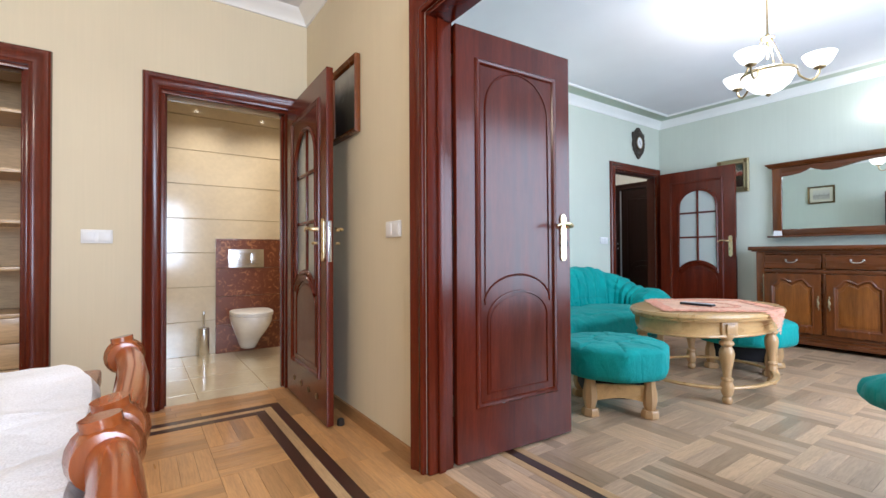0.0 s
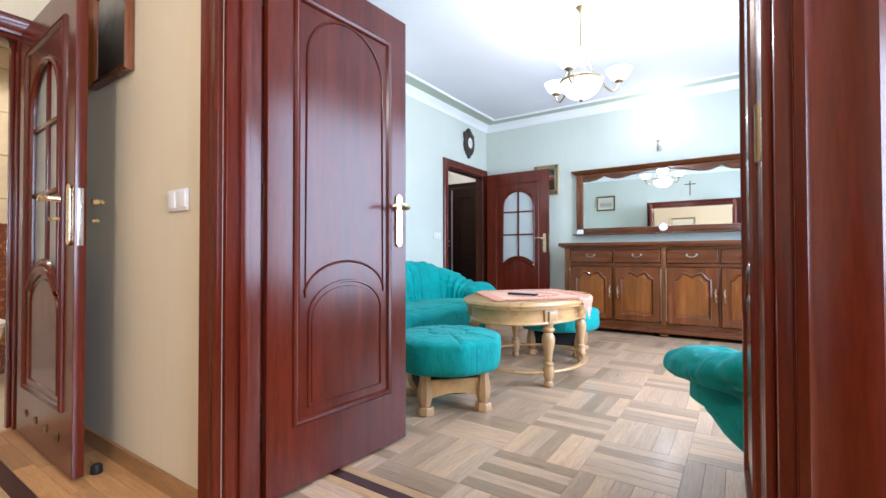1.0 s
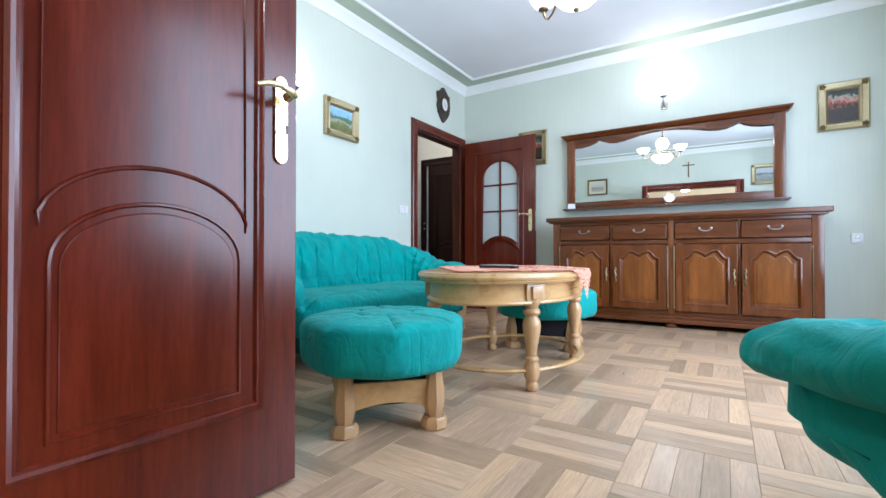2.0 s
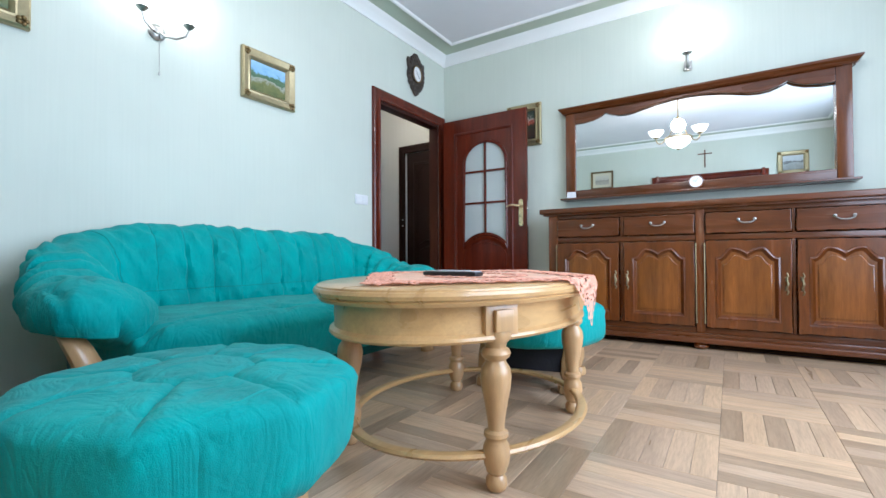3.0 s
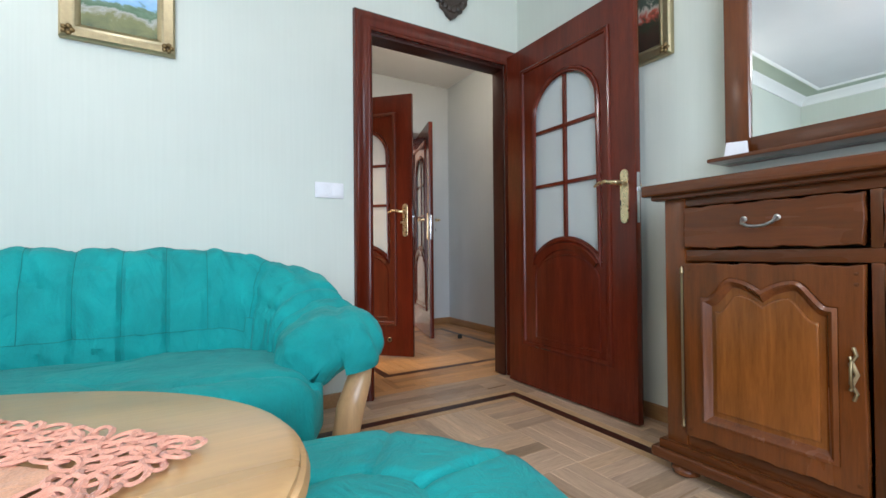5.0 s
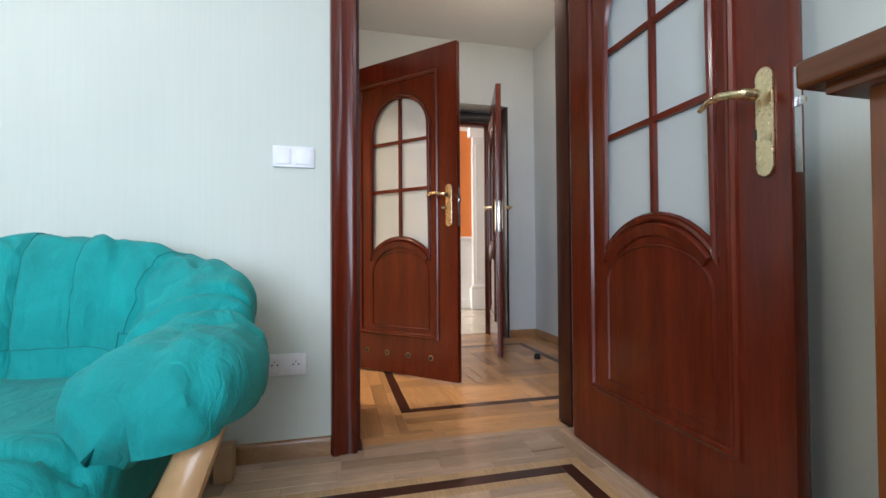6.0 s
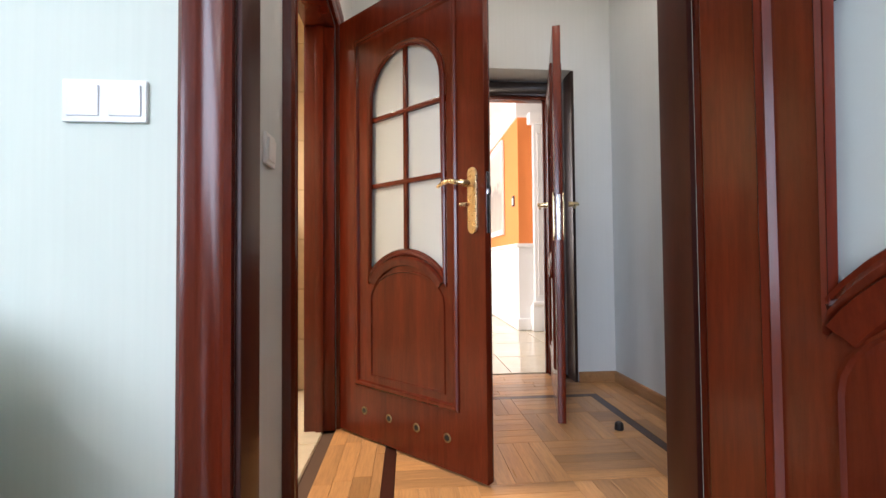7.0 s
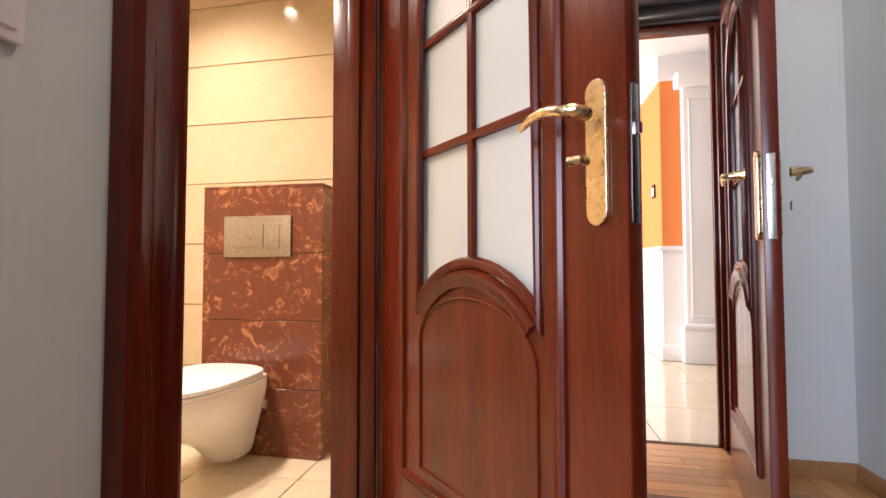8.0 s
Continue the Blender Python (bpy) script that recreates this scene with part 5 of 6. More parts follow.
for a, ln in ((35, 0.034), (-140, 0.046)):
    part("pointer", boxed(-0.002, 0, 0.0135, 0.002, ln, 0.0150), M_BLACK, wc, m=Matrix.Translation((0, -0.026, 0)) @ R90 @ Matrix.Rotation(radians(a), 4, "Z"))

# ---- lamps ----
BOWL = [(0.012, 0.0), (0.045, 0.006), (0.09, 0.028), (0.125, 0.062), (0.150, 0.108), (0.155, 0.125), (0.150, 0.125), (0.118, 0.066), (0.085, 0.034), (0.012, 0.008)]
CUP = [(0.012, 0.0), (0.035, 0.006), (0.060, 0.026), (0.078, 0.055), (0.092, 0.085), (0.088, 0.085), (0.072, 0.055), (0.054, 0.030), (0.012, 0.008)]
ch = thing("chandelier", pose(-0.69, 2.95, 0), "brass chandelier with three alabaster cups and a bowl, lit", "chandelier")
part("bowl", lathe(BOWL, 40), M_SHADE, ch, "lit alabaster glass bowl", m=pose(0, 0, 2.062))
part("rim", lathe([(0.150, 0), (0.162, 0.004), (0.163, 0.018), (0.152, 0.024)], 40), M_OLDB, ch, "brass rim band", m=pose(0, 0, 2.182))
part("finial", lathe([(0.004, 0), (0.014, 0.006), (0.018, 0.014), (0.008, 0.022)], 16), M_OLDB, ch, m=pose(0, 0, 2.043))
part("stem", tube([(0, 0, 2.30), (0, 0, 2.745)], 0.007, 10), M_OLDB, ch)
part("hub", lathe([(0.012, 0), (0.020, 0.008), (0.040, 0.016), (0.042, 0.024), (0.016, 0.034), (0.010, 0.05)], 20), M_OLDB, ch, m=pose(0, 0, 2.425))
part("canopy", lathe([(0.010, 0), (0.016, 0.012), (0.030, 0.04), (0.050, 0.058), (0.052, 0.064)], 24), M_OLDB, ch, m=pose(0, 0, 2.712))
for k in range(3):
    a = radians(-90 + 120 * k)
    ca, sa = math.cos(a), math.sin(a)

    def P(r, z):
        return (r * ca, r * sa, z)

    part("tie_rod", tube([(0.14 * math.cos(a + 1.0), 0.14 * math.sin(a + 1.0), 2.20), (0.03 * math.cos(a + 1.0), 0.03 * math.sin(a + 1.0), 2.435)], 0.005, 8), M_OLDB, ch)
    part("arm", tube([P(0.158, 2.195), P(0.175, 2.155), P(0.205, 2.128), P(0.235, 2.115), P(0.262, 2.130), P(0.278, 2.160), P(0.280, 2.185)], 0.007, 8), M_OLDB, ch, "curved brass arm")
    part("cup_seat", lathe([(0.010, 0), (0.030, 0.008), (0.034, 0.016), (0.02, 0.018)], 16), M_OLDB, ch, m=pose(0.280 * ca, 0.280 * sa, 2.181))
    part("cup", lathe(CUP, 28), M_SHADE, ch, "lit alabaster glass cup", m=pose(0.280 * ca, 0.280 * sa, 2.193))
rose = bmesh.new()
for k in range(16):
    a = 2 * math.pi * k / 16
    bmesh.ops.create_uvsphere(rose, u_segments=8, v_segments=6, radius=0.05, matrix=Matrix.Translation((0.16 * math.cos(a), 0.16 * math.sin(a), 2.782)) @ Matrix.Rotation(a, 4, "Z") @ Matrix.Diagonal((1.5, 0.55, 0.35, 1)))
lathe([(0.24, 0.0), (0.235, -0.010), (0.215, -0.012), (0.205, -0.003), (0.10, -0.004), (0.085, -0.016), (0.05, -0.018), (0.01, -0.018)], 40, rose, at=(0, 0, 2.779))
tagged(part("ceiling_rose", rose, M_PLASTER, m=pose(-0.69, 2.95, 0)), "white stucco ceiling rose above the chandelier", "ceiling rose", kind="structure")


def wall_lamp(at, arms, label):
    t = thing("wall_lamp", at, label, "wall lamp", "wall lamps")
    part("wall_plate", lathe([(0.042, 0), (0.044, 0.006), (0.030, 0.016), (0.012, 0.022)], 20), M_PEWTER, t, m=R90)
    for s in arms:
        part("arm", tube([(0, -0.015, 0), (s * 0.02, -0.06, -0.03), (s * 0.06, -0.09, -0.035), (s * 0.10, -0.105, -0.01), (s * 0.115, -0.11, 0.03)], 0.006, 8), M_PEWTER, t, "curved metal arm")
        part("cup_seat", lathe([(0.008, 0), (0.026, 0.018), (0.030, 0.024), (0.012, 0.026)], 16), M_PEWTER, t, m=pose(s * 0.115, -0.11, 0.03))
        part("shade", lathe([(r * 0.75, z * 0.9) for r, z in CUP], 24), M_BULB, t, "lit white glass cup", m=pose(s * 0.115, -0.11, 0.052))
    part("pull_cord", tube([(0.0, -0.03, -0.01), (0.0, -0.032, -0.22)], 0.0018, 6), M_PEWTER, t)
    part("pull_knob", lathe([(0.003, 0), (0.006, 0.008), (0.004, 0.02)], 10), M_PEWTER, t, m=pose(0, -0.032, -0.24))
    return t


wall_lamp(pose(XW, 2.51, 1.87, 0, 0, 90), (-1, 1), "two-armed metal wall lamp with white cups, lit")
nl = thing("wall_lamp", pose(-0.49, YN, 2.15), "small metal wall lamp with white cup, lit", "wall lamp", "wall lamps")
part("wall_plate", boxed(-0.028, -0.02, -0.035, 0.028, -0.001, 0.05, 0.008), M_PEWTER, nl)
part("arm", tube([(0, -0.015, 0.0), (0, -0.07, -0.01), (0, -0.10, 0.03), (0, -0.10, 0.06)], 0.012, 10), M_PEWTER, nl)
part("cup_seat", lathe([(0.010, 0), (0.034, 0.016), (0.036, 0.024), (0.012, 0.026)], 16), M_PEWTER, nl, m=pose(0, -0.10, 0.055))
part("shade", lathe([(r * 0.75, z * 0.9) for r, z in CUP], 24), M_BULB, nl, "lit white glass cup", m=pose(0, -0.10, 0.078))

# switches and sockets


def rocker(at, n, label, gang="switch"):
    t = thing("light_switch" if gang == "switch" else "wall_socket", at, label, gang, "wall fittings")
    w = 0.075 * n
    part("frame", boxed(-w / 2, -0.010, -0.0405, w / 2, -0.0005, 0.0405, 0.004), M_PLAST, t)
    for k in range(n):
        c = -w / 2 + 0.075 * (k + 0.5)
        if gang == "switch":
            part("rocker", boxed(c - 0.029, -0.0145, -0.029, c + 0.029, -0.0085, 0.029, 0.003), M_PLAST, t, m=pose(0, 0, 0, 2))
        else:
            part("well", lathe([(0.026, 0), (0.026, 0.004), (0.021, 0.004), (0.020, 0.0012), (0.001, 0.001)], 24), M_PLAST, t, m=Matrix.Translation((c, -0.009, 0)) @ R90)
            for s in (-1, 1):
                part("hole", lathe([(0.003, 0), (0.003, 0.0028)], 10), M_BLACK, t, m=Matrix.Translation((c + s * 0.0095, -0.009, 0)) @ R90)
            part("earth_pin", tube([(c, -0.009, 0.013), (c, -0.022, 0.013)], 0.0024, 8), M_CHROME, t)
    return t


rocker(pose(XW, 4.075, 1.132, 0, 0, 90), 2, "white double light switch by the corridor door")
rocker(pose(XW, 4.045, 0.352, 0, 0, 90), 2, "white double wall socket beside the sofa", "socket")
rocker(pose(XW, -0.807, 1.085, 0, 0, 90), 2, "white double light switch in the hall")
rocker(pose(-1.43, HS, 1.095), 2, "white double light switch beside the double door")
rocker(pose(-3.085, CY0, 1.115, 0, 0, 180), 1, "white light switch in the corridor")
rocker(pose(0.93, YN, 1.05 - 0.25), 1, "white wall socket beside the sideboard", "socket")

# ---- windows ----


def window(name, at, w, h, cols, label):
    """Casement window set in its opening; local x along the wall, -y into the room, z = 0 at the sill."""
    t = tagged(new(name), label, "window", kind="structure")
    t.matrix_basis = at
    for k, (x0, z0, x1, z1) in enumerate(((-w / 2, 0, -w / 2 + 0.06, h), (w / 2 - 0.06, 0, w / 2, h), (-w / 2 + 0.06, 0, w / 2 - 0.06, 0.06), (-w / 2 + 0.06, h - 0.06, w / 2 - 0.06, h))):
        part("window_frame", boxed(x0, 0.05, z0, x1, 0.11, z1, 0.006), M_PLAST, t)
    for c in range(1, cols):
        x = -w / 2 + w * c / cols
        part("window_post", boxed(x - 0.04, 0.05, 0.06, x + 0.04, 0.11, h - 0.06, 0.006), M_PLAST, t)
    for c in range(cols):
        x0, x1 = -w / 2 + w * c / cols + 0.04, -w / 2 + w * (c + 1) / cols - 0.04
        p = part("pane", boxed(x0, 0.075, 0.055, x1, 0.081, h - 0.055), M_GLASS, t)
        p.visible_shadow = False
    part("window_sill", boxed(-w / 2 - 0.05, -0.12, -0.04, w / 2 + 0.05, 0.05, 0.0, 0.01), M_PLAST, t)
    return t


window("window_1", pose(XE, 2.9, 0.5, 0, 0, -90), 2.4, 1.9, 3, "wide white three-part living room window")
window("window_2", pose(4.0, -0.425, 0.8, 0, 0, -90), 1.55, 1.4, 2, "white two-part hall window")


def curtain(at, w, h, label, seed):
    t = thing("curtain", at, label, "curtain", "window curtains")
    bm = bmesh.new()
    n = 60
    rows = []
    for j in range(13):
        z = h * j / 12
        rows.append([bm.verts.new((w * (k / n - 0.5), -0.025 * math.sin(k * 0.9 + seed + 0.3 * math.sin(j * 0.6)) * (0.7 + 0.3 * z / h), z)) for k in range(n + 1)])
    for a, b in zip(rows, rows[1:]):
        for k in range(n):
            bm.faces.new((a[k], a[k + 1], b[k + 1], b[k]))
    bmesh.ops.solidify(bm, geom=bm.faces[:], thickness=0.002)
    part("drape", bm, cloth("ivory_voile_%d" % seed, (0.72, 0.72, 0.68), 500, 5, 0.9, 0.2, 0.2), t)
    part("rod", tube([(-w / 2, 0, h + 0.01), (w / 2, 0, h + 0.01)], 0.012, 10), M_OLDB, t)
    return t


curtain(pose(XE - 0.10, 1.38, 0.05, 0, 0, -90), 0.55, 2.45, "ivory gathered curtain beside the living room window", 1)
curtain(pose(XE - 0.10, 4.42, 0.05, 0, 0, -90), 0.55, 2.45, "ivory gathered curtain near the sideboard", 2)

# ---- washrooms ----


def tile_field(parent_name, at, w, h, tw, th, mat, label, name="tile", gap=0.0025):
    """A tiled face: tiles over a grout bed; local x along the face, -y outwards."""
    bed = tagged(part(parent_name, boxed(0, -0.004, 0, w, 0.004, h), M_GROUT, m=at, smooth=False), label, "tiling", kind="structure")
    cache = {}
    z = 0.0
    while z < h - 0.01:
        x = 0.0
        hh = min(th, h - z)
        while x < w - 0.01:
            ww = min(tw, w - x)
            kk = (round(ww, 3), round(hh, 3))
            if kk not in cache:
                bm = bmesh.new()
                v0 = [bm.verts.new(q) for q in ((gap, -0.004, gap), (ww - gap, -0.004, gap), (ww - gap, -0.004, hh - gap), (gap, -0.004, hh - gap))]
                c = gap + 0.0015
                v1 = [bm.verts.new(q) for q in ((c, -0.010, c), (ww - c, -0.010, c), (ww - c, -0.010, hh - c), (c, -0.010, hh - c))]
                bm.faces.new(v1)
                for i in range(4):
                    bm.faces.new((v0[i], v0[(i + 1) % 4], v1[(i + 1) % 4], v1[i]))
                me = bpy.data.meshes.new(name)
                bm.to_mesh(me)
                bm.free()
                me.materials.append(mat)
                cache[kk] = me
            o = new(name, cache[kk])
            o.parent, o.matrix_basis = bed, pose(x, 0, z)
            x += tw
        z += th
    return bed


TL = "cream gloss rectangular wall tiles with thin joints"
tile_field("tiles_washroom_west", pose(-4.396, -0.72, 0, 0, 0, 90), 1.82, 2.5, 2.0, 0.333, M_TILE_W, TL)
tile_field("tiles_washroom_south", pose(-2.95, -0.716, 0, 0, 0, 180), 1.45, 2.5, 2.0, 0.333, M_TILE_W, TL)
tile_field("tiles_washroom_north", pose(-4.40, 1.096, 0, 0, 0, 0), 1.45, 2.5, 2.0, 0.333, M_TILE_W, TL)
tile_field("tiles_second_washroom_west", pose(-4.896, 2.5, 0, 0, 0, 90), 1.63, 2.6, 2.0, 0.326, M_TILE, TL)
FL = "cream polished floor tiles"
tile_field("floor_washroom", pose(-4.40, -0.72, -0.010, -90, 0, 0) @ pose(0, 0, 0), 1.56, 1.82, 0.45, 0.45, M_FTILE, FL)
tile_field("floor_second_washroom", pose(-4.90, 2.5, -0.010, -90, 0, 0), 1.96, 1.72, 0.45, 0.45, M_FTILE, FL)
tile_field("floor_far_room", pose(-10.5, 3.0, -0.012, -90, 0, 0), 5.36, 6.5, 0.60, 0.60, M_FTILE, "cream polished floor tiles of the far room")


def toilet(at, label):
    """Wall-hung bowl with closed lid; local +x points away from the wall."""
    t = thing("toilet", at, label, "toilet")

    def ring(z, front, hw, back=0.0, n=40):
        pts = []
        for k in range(n):
            a = 2 * math.pi * k / n
            c, s = math.cos(a), math.sin(a)
            m = back + (front - back) * 0.42
            x = m + (front - m) * math.copysign(abs(c) ** 0.9, c) if c > 0 else m + (m - back) * math.copysign(abs(c) ** 0.45, c)
            pts.append((x, hw * math.copysign(abs(s) ** 0.85, s), z))
        return pts

    def loft(rows):
        bm = bmesh.new()
        rings = [[bm.verts.new(q) for q in ring(*r)] for r in rows]
        for a, b in zip(rings, rings[1:]):
            for k in range(len(a)):
                bm.faces.new((a[k], a[(k + 1) % len(a)], b[(k + 1) % len(a)], b[k]))
        bm.faces.new(rings[0][::-1])
        bm.faces.new(rings[-1])
        bmesh.ops.recalc_face_normals(bm, faces=bm.faces[:])
        return bm

    part("bowl", loft([(0.045, 0.15, 0.055), (0.052, 0.175, 0.070), (0.09, 0.205, 0.088), (0.15, 0.27, 0.108), (0.22, 0.385, 0.138), (0.29, 0.475, 0.166), (0.345, 0.518, 0.181), (0.385, 0.53, 0.184), (0.398, 0.525, 0.180)]), M_CERAM, t, "white glazed ceramic bowl")
    part("seat", loft([(0.400, 0.532, 0.183, 0.05), (0.403, 0.536, 0.187, 0.05), (0.412, 0.536, 0.187, 0.05), (0.415, 0.532, 0.183, 0.05)]), M_PLAST, t, "white plastic seat")
    part("lid", loft([(0.416, 0.534, 0.185, 0.04), (0.420, 0.538, 0.189, 0.04), (0.432, 0.537, 0.188, 0.04), (0.438, 0.525, 0.178, 0.05)]), M_PLAST, t, "closed white lid")
    for s in (-1, 1):
        part("fixing_cap", lathe([(0.022, 0), (0.020, 0.003), (0.008, 0.006)], 16), M_CHROME, t, m=pose(0.08, s * 0.170, 0.28, -90 * s))
    return t


def flush_plate(at, mat, label):
    t = thing("flush_plate", at, label, "flush plate")
    part("plate", boxed(-0.17, -0.014, -0.095, 0.17, -0.001, 0.095, 0.006), mat, t)
    part("button", boxed(-0.115, -0.019, -0.055, 0.035, -0.012, 0.055, 0.004), mat, t)
    part("button", boxed(0.040, -0.019, -0.055, 0.115, -0.012, 0.055, 0.004), mat, t)
    return t


def cistern_panel(at, w, h, d, label):
    """Boxed-in cistern faced with rust stone slabs; local x along the wall, -y outwards."""
    t = tagged(part("cistern_box", boxed(0.004, -d + 0.012, 0, w - 0.004, -0.001, h - 0.006), M_GROUT, m=at, smooth=False), label, "cistern panel")
    rows = 4
    for r in range(rows):
        z0, z1 = h * r / rows, h * (r + 1) / rows
        part("stone_slab", boxed(0, -d, z0 + 0.0015, w, -d + 0.012, z1 - 0.0015, 0.002, 1), M_RUST, t)
        for s in (0, 1):
            part("side_slab", boxed(s * (w - 0.012), -d + 0.0125, z0 + 0.0015, s * (w - 0.012) + 0.012, -0.001, z1 - 0.0015, 0.002, 1), M_RUST, t)
    part("cap_slab", boxed(0, -d, h, w, -0.001, h + 0.012, 0.002), M_RUST, t)
    return t


cistern_panel(pose(-4.385, 0.03, 0, 0, 0, 90), 0.98, 1.128, 0.03, "rust brown stone slabs behind the toilet")
toilet(pose(-4.355, 0.31, 0), "white wall-hung toilet with closed lid on rust stone")
flush_plate(pose(-4.355, 0.307, 0.942, 0, 0, 90), M_CHROME, "mirror chrome flush plate above the toilet")
cistern_panel(pose(-4.886, 3.257, 0, 0, 0, 90), 0.605, 1.222, 0.266, "boxed cistern faced with mottled rust stone slabs")
toilet(pose(-4.62, 3.475, -0.015), "white wall-hung toilet beside the boxed cistern")
flush_plate(pose(-4.62, 3.545, 0.995, 0, 0, 90), M_PEWTER, "brushed metal flush plate on rust stone")

brush = thing("toilet_brush", pose(-4.31, -0.08, 0), "steel toilet brush holder on the floor", "toilet brush")
part("holder", lathe([(0.045, 0), (0.048, 0.004), (0.048, 0.27), (0.044, 0.275), (0.015, 0.285)], 24), M_CHROME, brush)
part("handle", lathe([(0.008, 0), (0.008, 0.12), (0.012, 0.125), (0.010, 0.15), (0.002, 0.153)], 12), M_CHROME, brush, m=pose(0, 0, 0.28))
for i, (x, y, z) in enumerate(((-4.0, -0.10, 2.5), (-4.0, 0.55, 2.5), (-3.4, 0.2, 2.5), (-4.3, 3.2, 2.6), (-3.5, 3.4, 2.6))):
    sp = thing("ceiling_spot", pose(x, y, z), "small round recessed ceiling spot, lit", "ceiling spot", "ceiling spots")
    part("ring", lathe([(0.030, 0), (0.042, -0.002), (0.042, -0.006), (0.030, -0.008)], 24), M_CHROME, sp)
    part("lens", lathe([(0.028, -0.0085), (0.026, -0.0095)], 20), M_SPOT, sp)

# ---- closet ----
closet = thing("closet_shelves", pose(-3.13, -1.575, 0), "pale beech closet shelves with drawers below", "shelving")
for z in (0.63, 0.90, 1.17, 1.465, 1.81, 2.10):
    part("shelf", boxed(-0.24, -0.50, z - 0.011, 0.16, 0.50, z + 0.011, 0.002), M_BEECH, closet)
part("divider", boxed(-0.24, -0.02, 0.641, 0.155, 0.0, 2.089, 0.002), M_BEECH, closet)
for k in range(4):
    z = 0.03 + 0.148 * k
    dr = part("drawer", boxed(-0.20, -0.50, z, 0.155, 0.50, z + 0.142, 0.003), M_BEECH, closet)
    for y in (-0.2, 0.44):
        part("knob", lathe([(0.006, 0), (0.007, 0.012), (0.011, 0.018), (0.003, 0.024)], 12), M_OLDB, dr, m=pose(0.155, y, z + 0.075, 0, 90))

# ---- hall ----
dt = thing("dining_table", pose(0.26, -1.21, 0), "dining table standing in the hall", "table")
part("tabletop", boxed(-0.90, -0.54, 0.70, 0.90, 0.54, 0.735, 0.008), M_CHERRY, dt)
for sx in (-1, 1):
    for sy in (-1, 1):
        part("leg", lathe([(0.022, 0), (0.030, 0.05), (0.034, 0.35), (0.040, 0.6), (0.042, 0.70)], 16, at=(sx * 0.80, sy * 0.44, 0)), M_CHERRY, dt)
bm = bmesh.new()
n, rows = 220, []
for j in range(40):
    u = j / 39
    row = []
    for k in range(n):
        a = 2 * math.pi * k / n
        c, s = math.cos(a), math.sin(a)
        ex, ey = math.copysign(abs(c) ** 0.25, c), math.copysign(abs(s) ** 0.25, s)
        if u <= 0.7:
            f = u / 0.7
            q = Vector((0.915 * ex * f, 0.552 * ey * f, 0.740))
            q.z += 0.010 * noise.noise(Vector((q.x * 7, q.y * 7, 0))) + 0.014 * abs(noise.noise(Vector((q.x * 3.1, q.y * 3.1, 4)))) + 0.005 * noise.noise(Vector((q.x * 18, q.y * 18, 2)))
        else:
            f = (u - 0.7) / 0.3
            w = 0.018 * math.sin(k * 0.55 + 1.5 * math.sin(k * 0.13)) * f
            q = Vector(((0.920 + w + 0.01 * f) * ex, (0.556 + w + 0.01 * f) * ey, 0.738 - 0.24 * f))
        row.append(bm.verts.new(q))
    rows.append(row)
for a, b in zip(rows, rows[1:]):
    for k in range(n):
        bm.faces.new((a[k], a[(k + 1) % n], b[(k + 1) % n], b[k]))
bmesh.ops.remove_doubles(bm, verts=bm.verts[:], dist=1e-5)
bmesh.ops.recalc_face_normals(bm, faces=bm.faces[:])
tc = part("white_tablecloth", bm, M_LINEN, m=pose(0.26, -1.21, 0.012))
tagged(tc, "white rumpled tablecloth over the dining table", "tablecloth")
nap = part("folded_napkin", puff((0.30, 0.11, 0.075), 0.7, 40, 20, 0.016, 9, 2.0), M_LINEN, m=pose(-0.36, -0.86, 0.79, 0, 0, 25))
tagged(nap, "crumpled white cloth lying on the dining table", "napkin")


def dining_chair(at, label):
    """Back towards +y; cherry wood with scrolled rail."""
    t = thing("dining_chair", at, label, "chair", "hall dining chairs")
    for s in (-1, 1):
        pts = [(s * 0.19, 0.10, 0.0), (s * 0.195, 0.045, 0.15), (s * 0.20, 0.0, 0.32), (s * 0.205, -0.005, 0.46), (s * 0.215, 0.015, 0.60), (s * 0.222, 0.03, 0.70), (s * 0.225, 0.02, 0.765)]
        part("back_leg", tube(pts, 0.02, 12, radii=[0.016, 0.019, 0.021, 0.021, 0.019, 0.018, 0.018]), M_CHERRY, t, "curved cherry back leg")
        part("front_leg", tube([(s * 0.20, -0.38, 0), (s * 0.20, -0.39, 0.44)], 0.02, 10, radii=[0.016, 0.023]), M_CHERRY, t)
        part("scroll", lathe([(0.010, -0.026), (0.026, -0.022), (0.033, 0.0), (0.026, 0.022), (0.010, 0.026)], 20), M_CHERRY, t, "rolled scroll end", m=pose(s * 0.225, 0.025, 0.730, 0, 90, 0))
        part("side_rail", boxed(s * 0.20 - 0.014, -0.38, 0.385, s * 0.20 + 0.014, -0.01, 0.435, 0.006), M_CHERRY, t)
    part("top_rail", tube([(-0.225, 0.028, 0.730), (-0.15, 0.035, 0.733), (0, 0.040, 0.735), (0.15, 0.035, 0.733), (0.225, 0.028, 0.730)], 0.020, 14), M_CHERRY, t, "rounded glossy top rail")
    part("lower_rail", tube([(-0.20, 0.0, 0.55), (0, 0.03, 0.56), (0.20, 0.0, 0.55)], 0.015, 10), M_CHERRY, t)
    for x in (-0.10, 0.0, 0.10):
        part("splat", tube([(x, 0.022, 0.56), (x, 0.04, 0.67), (x, 0.04, 0.725)], 0.014, 10, flat=0.5), M_CHERRY, t)
    part("seat", puff((0.44, 0.42, 0.07), 0.4, 40, 14, 0.003, 6), M_BLACKC, t, "dark padded seat", m=pose(0, -0.19, 0.455))
    return t


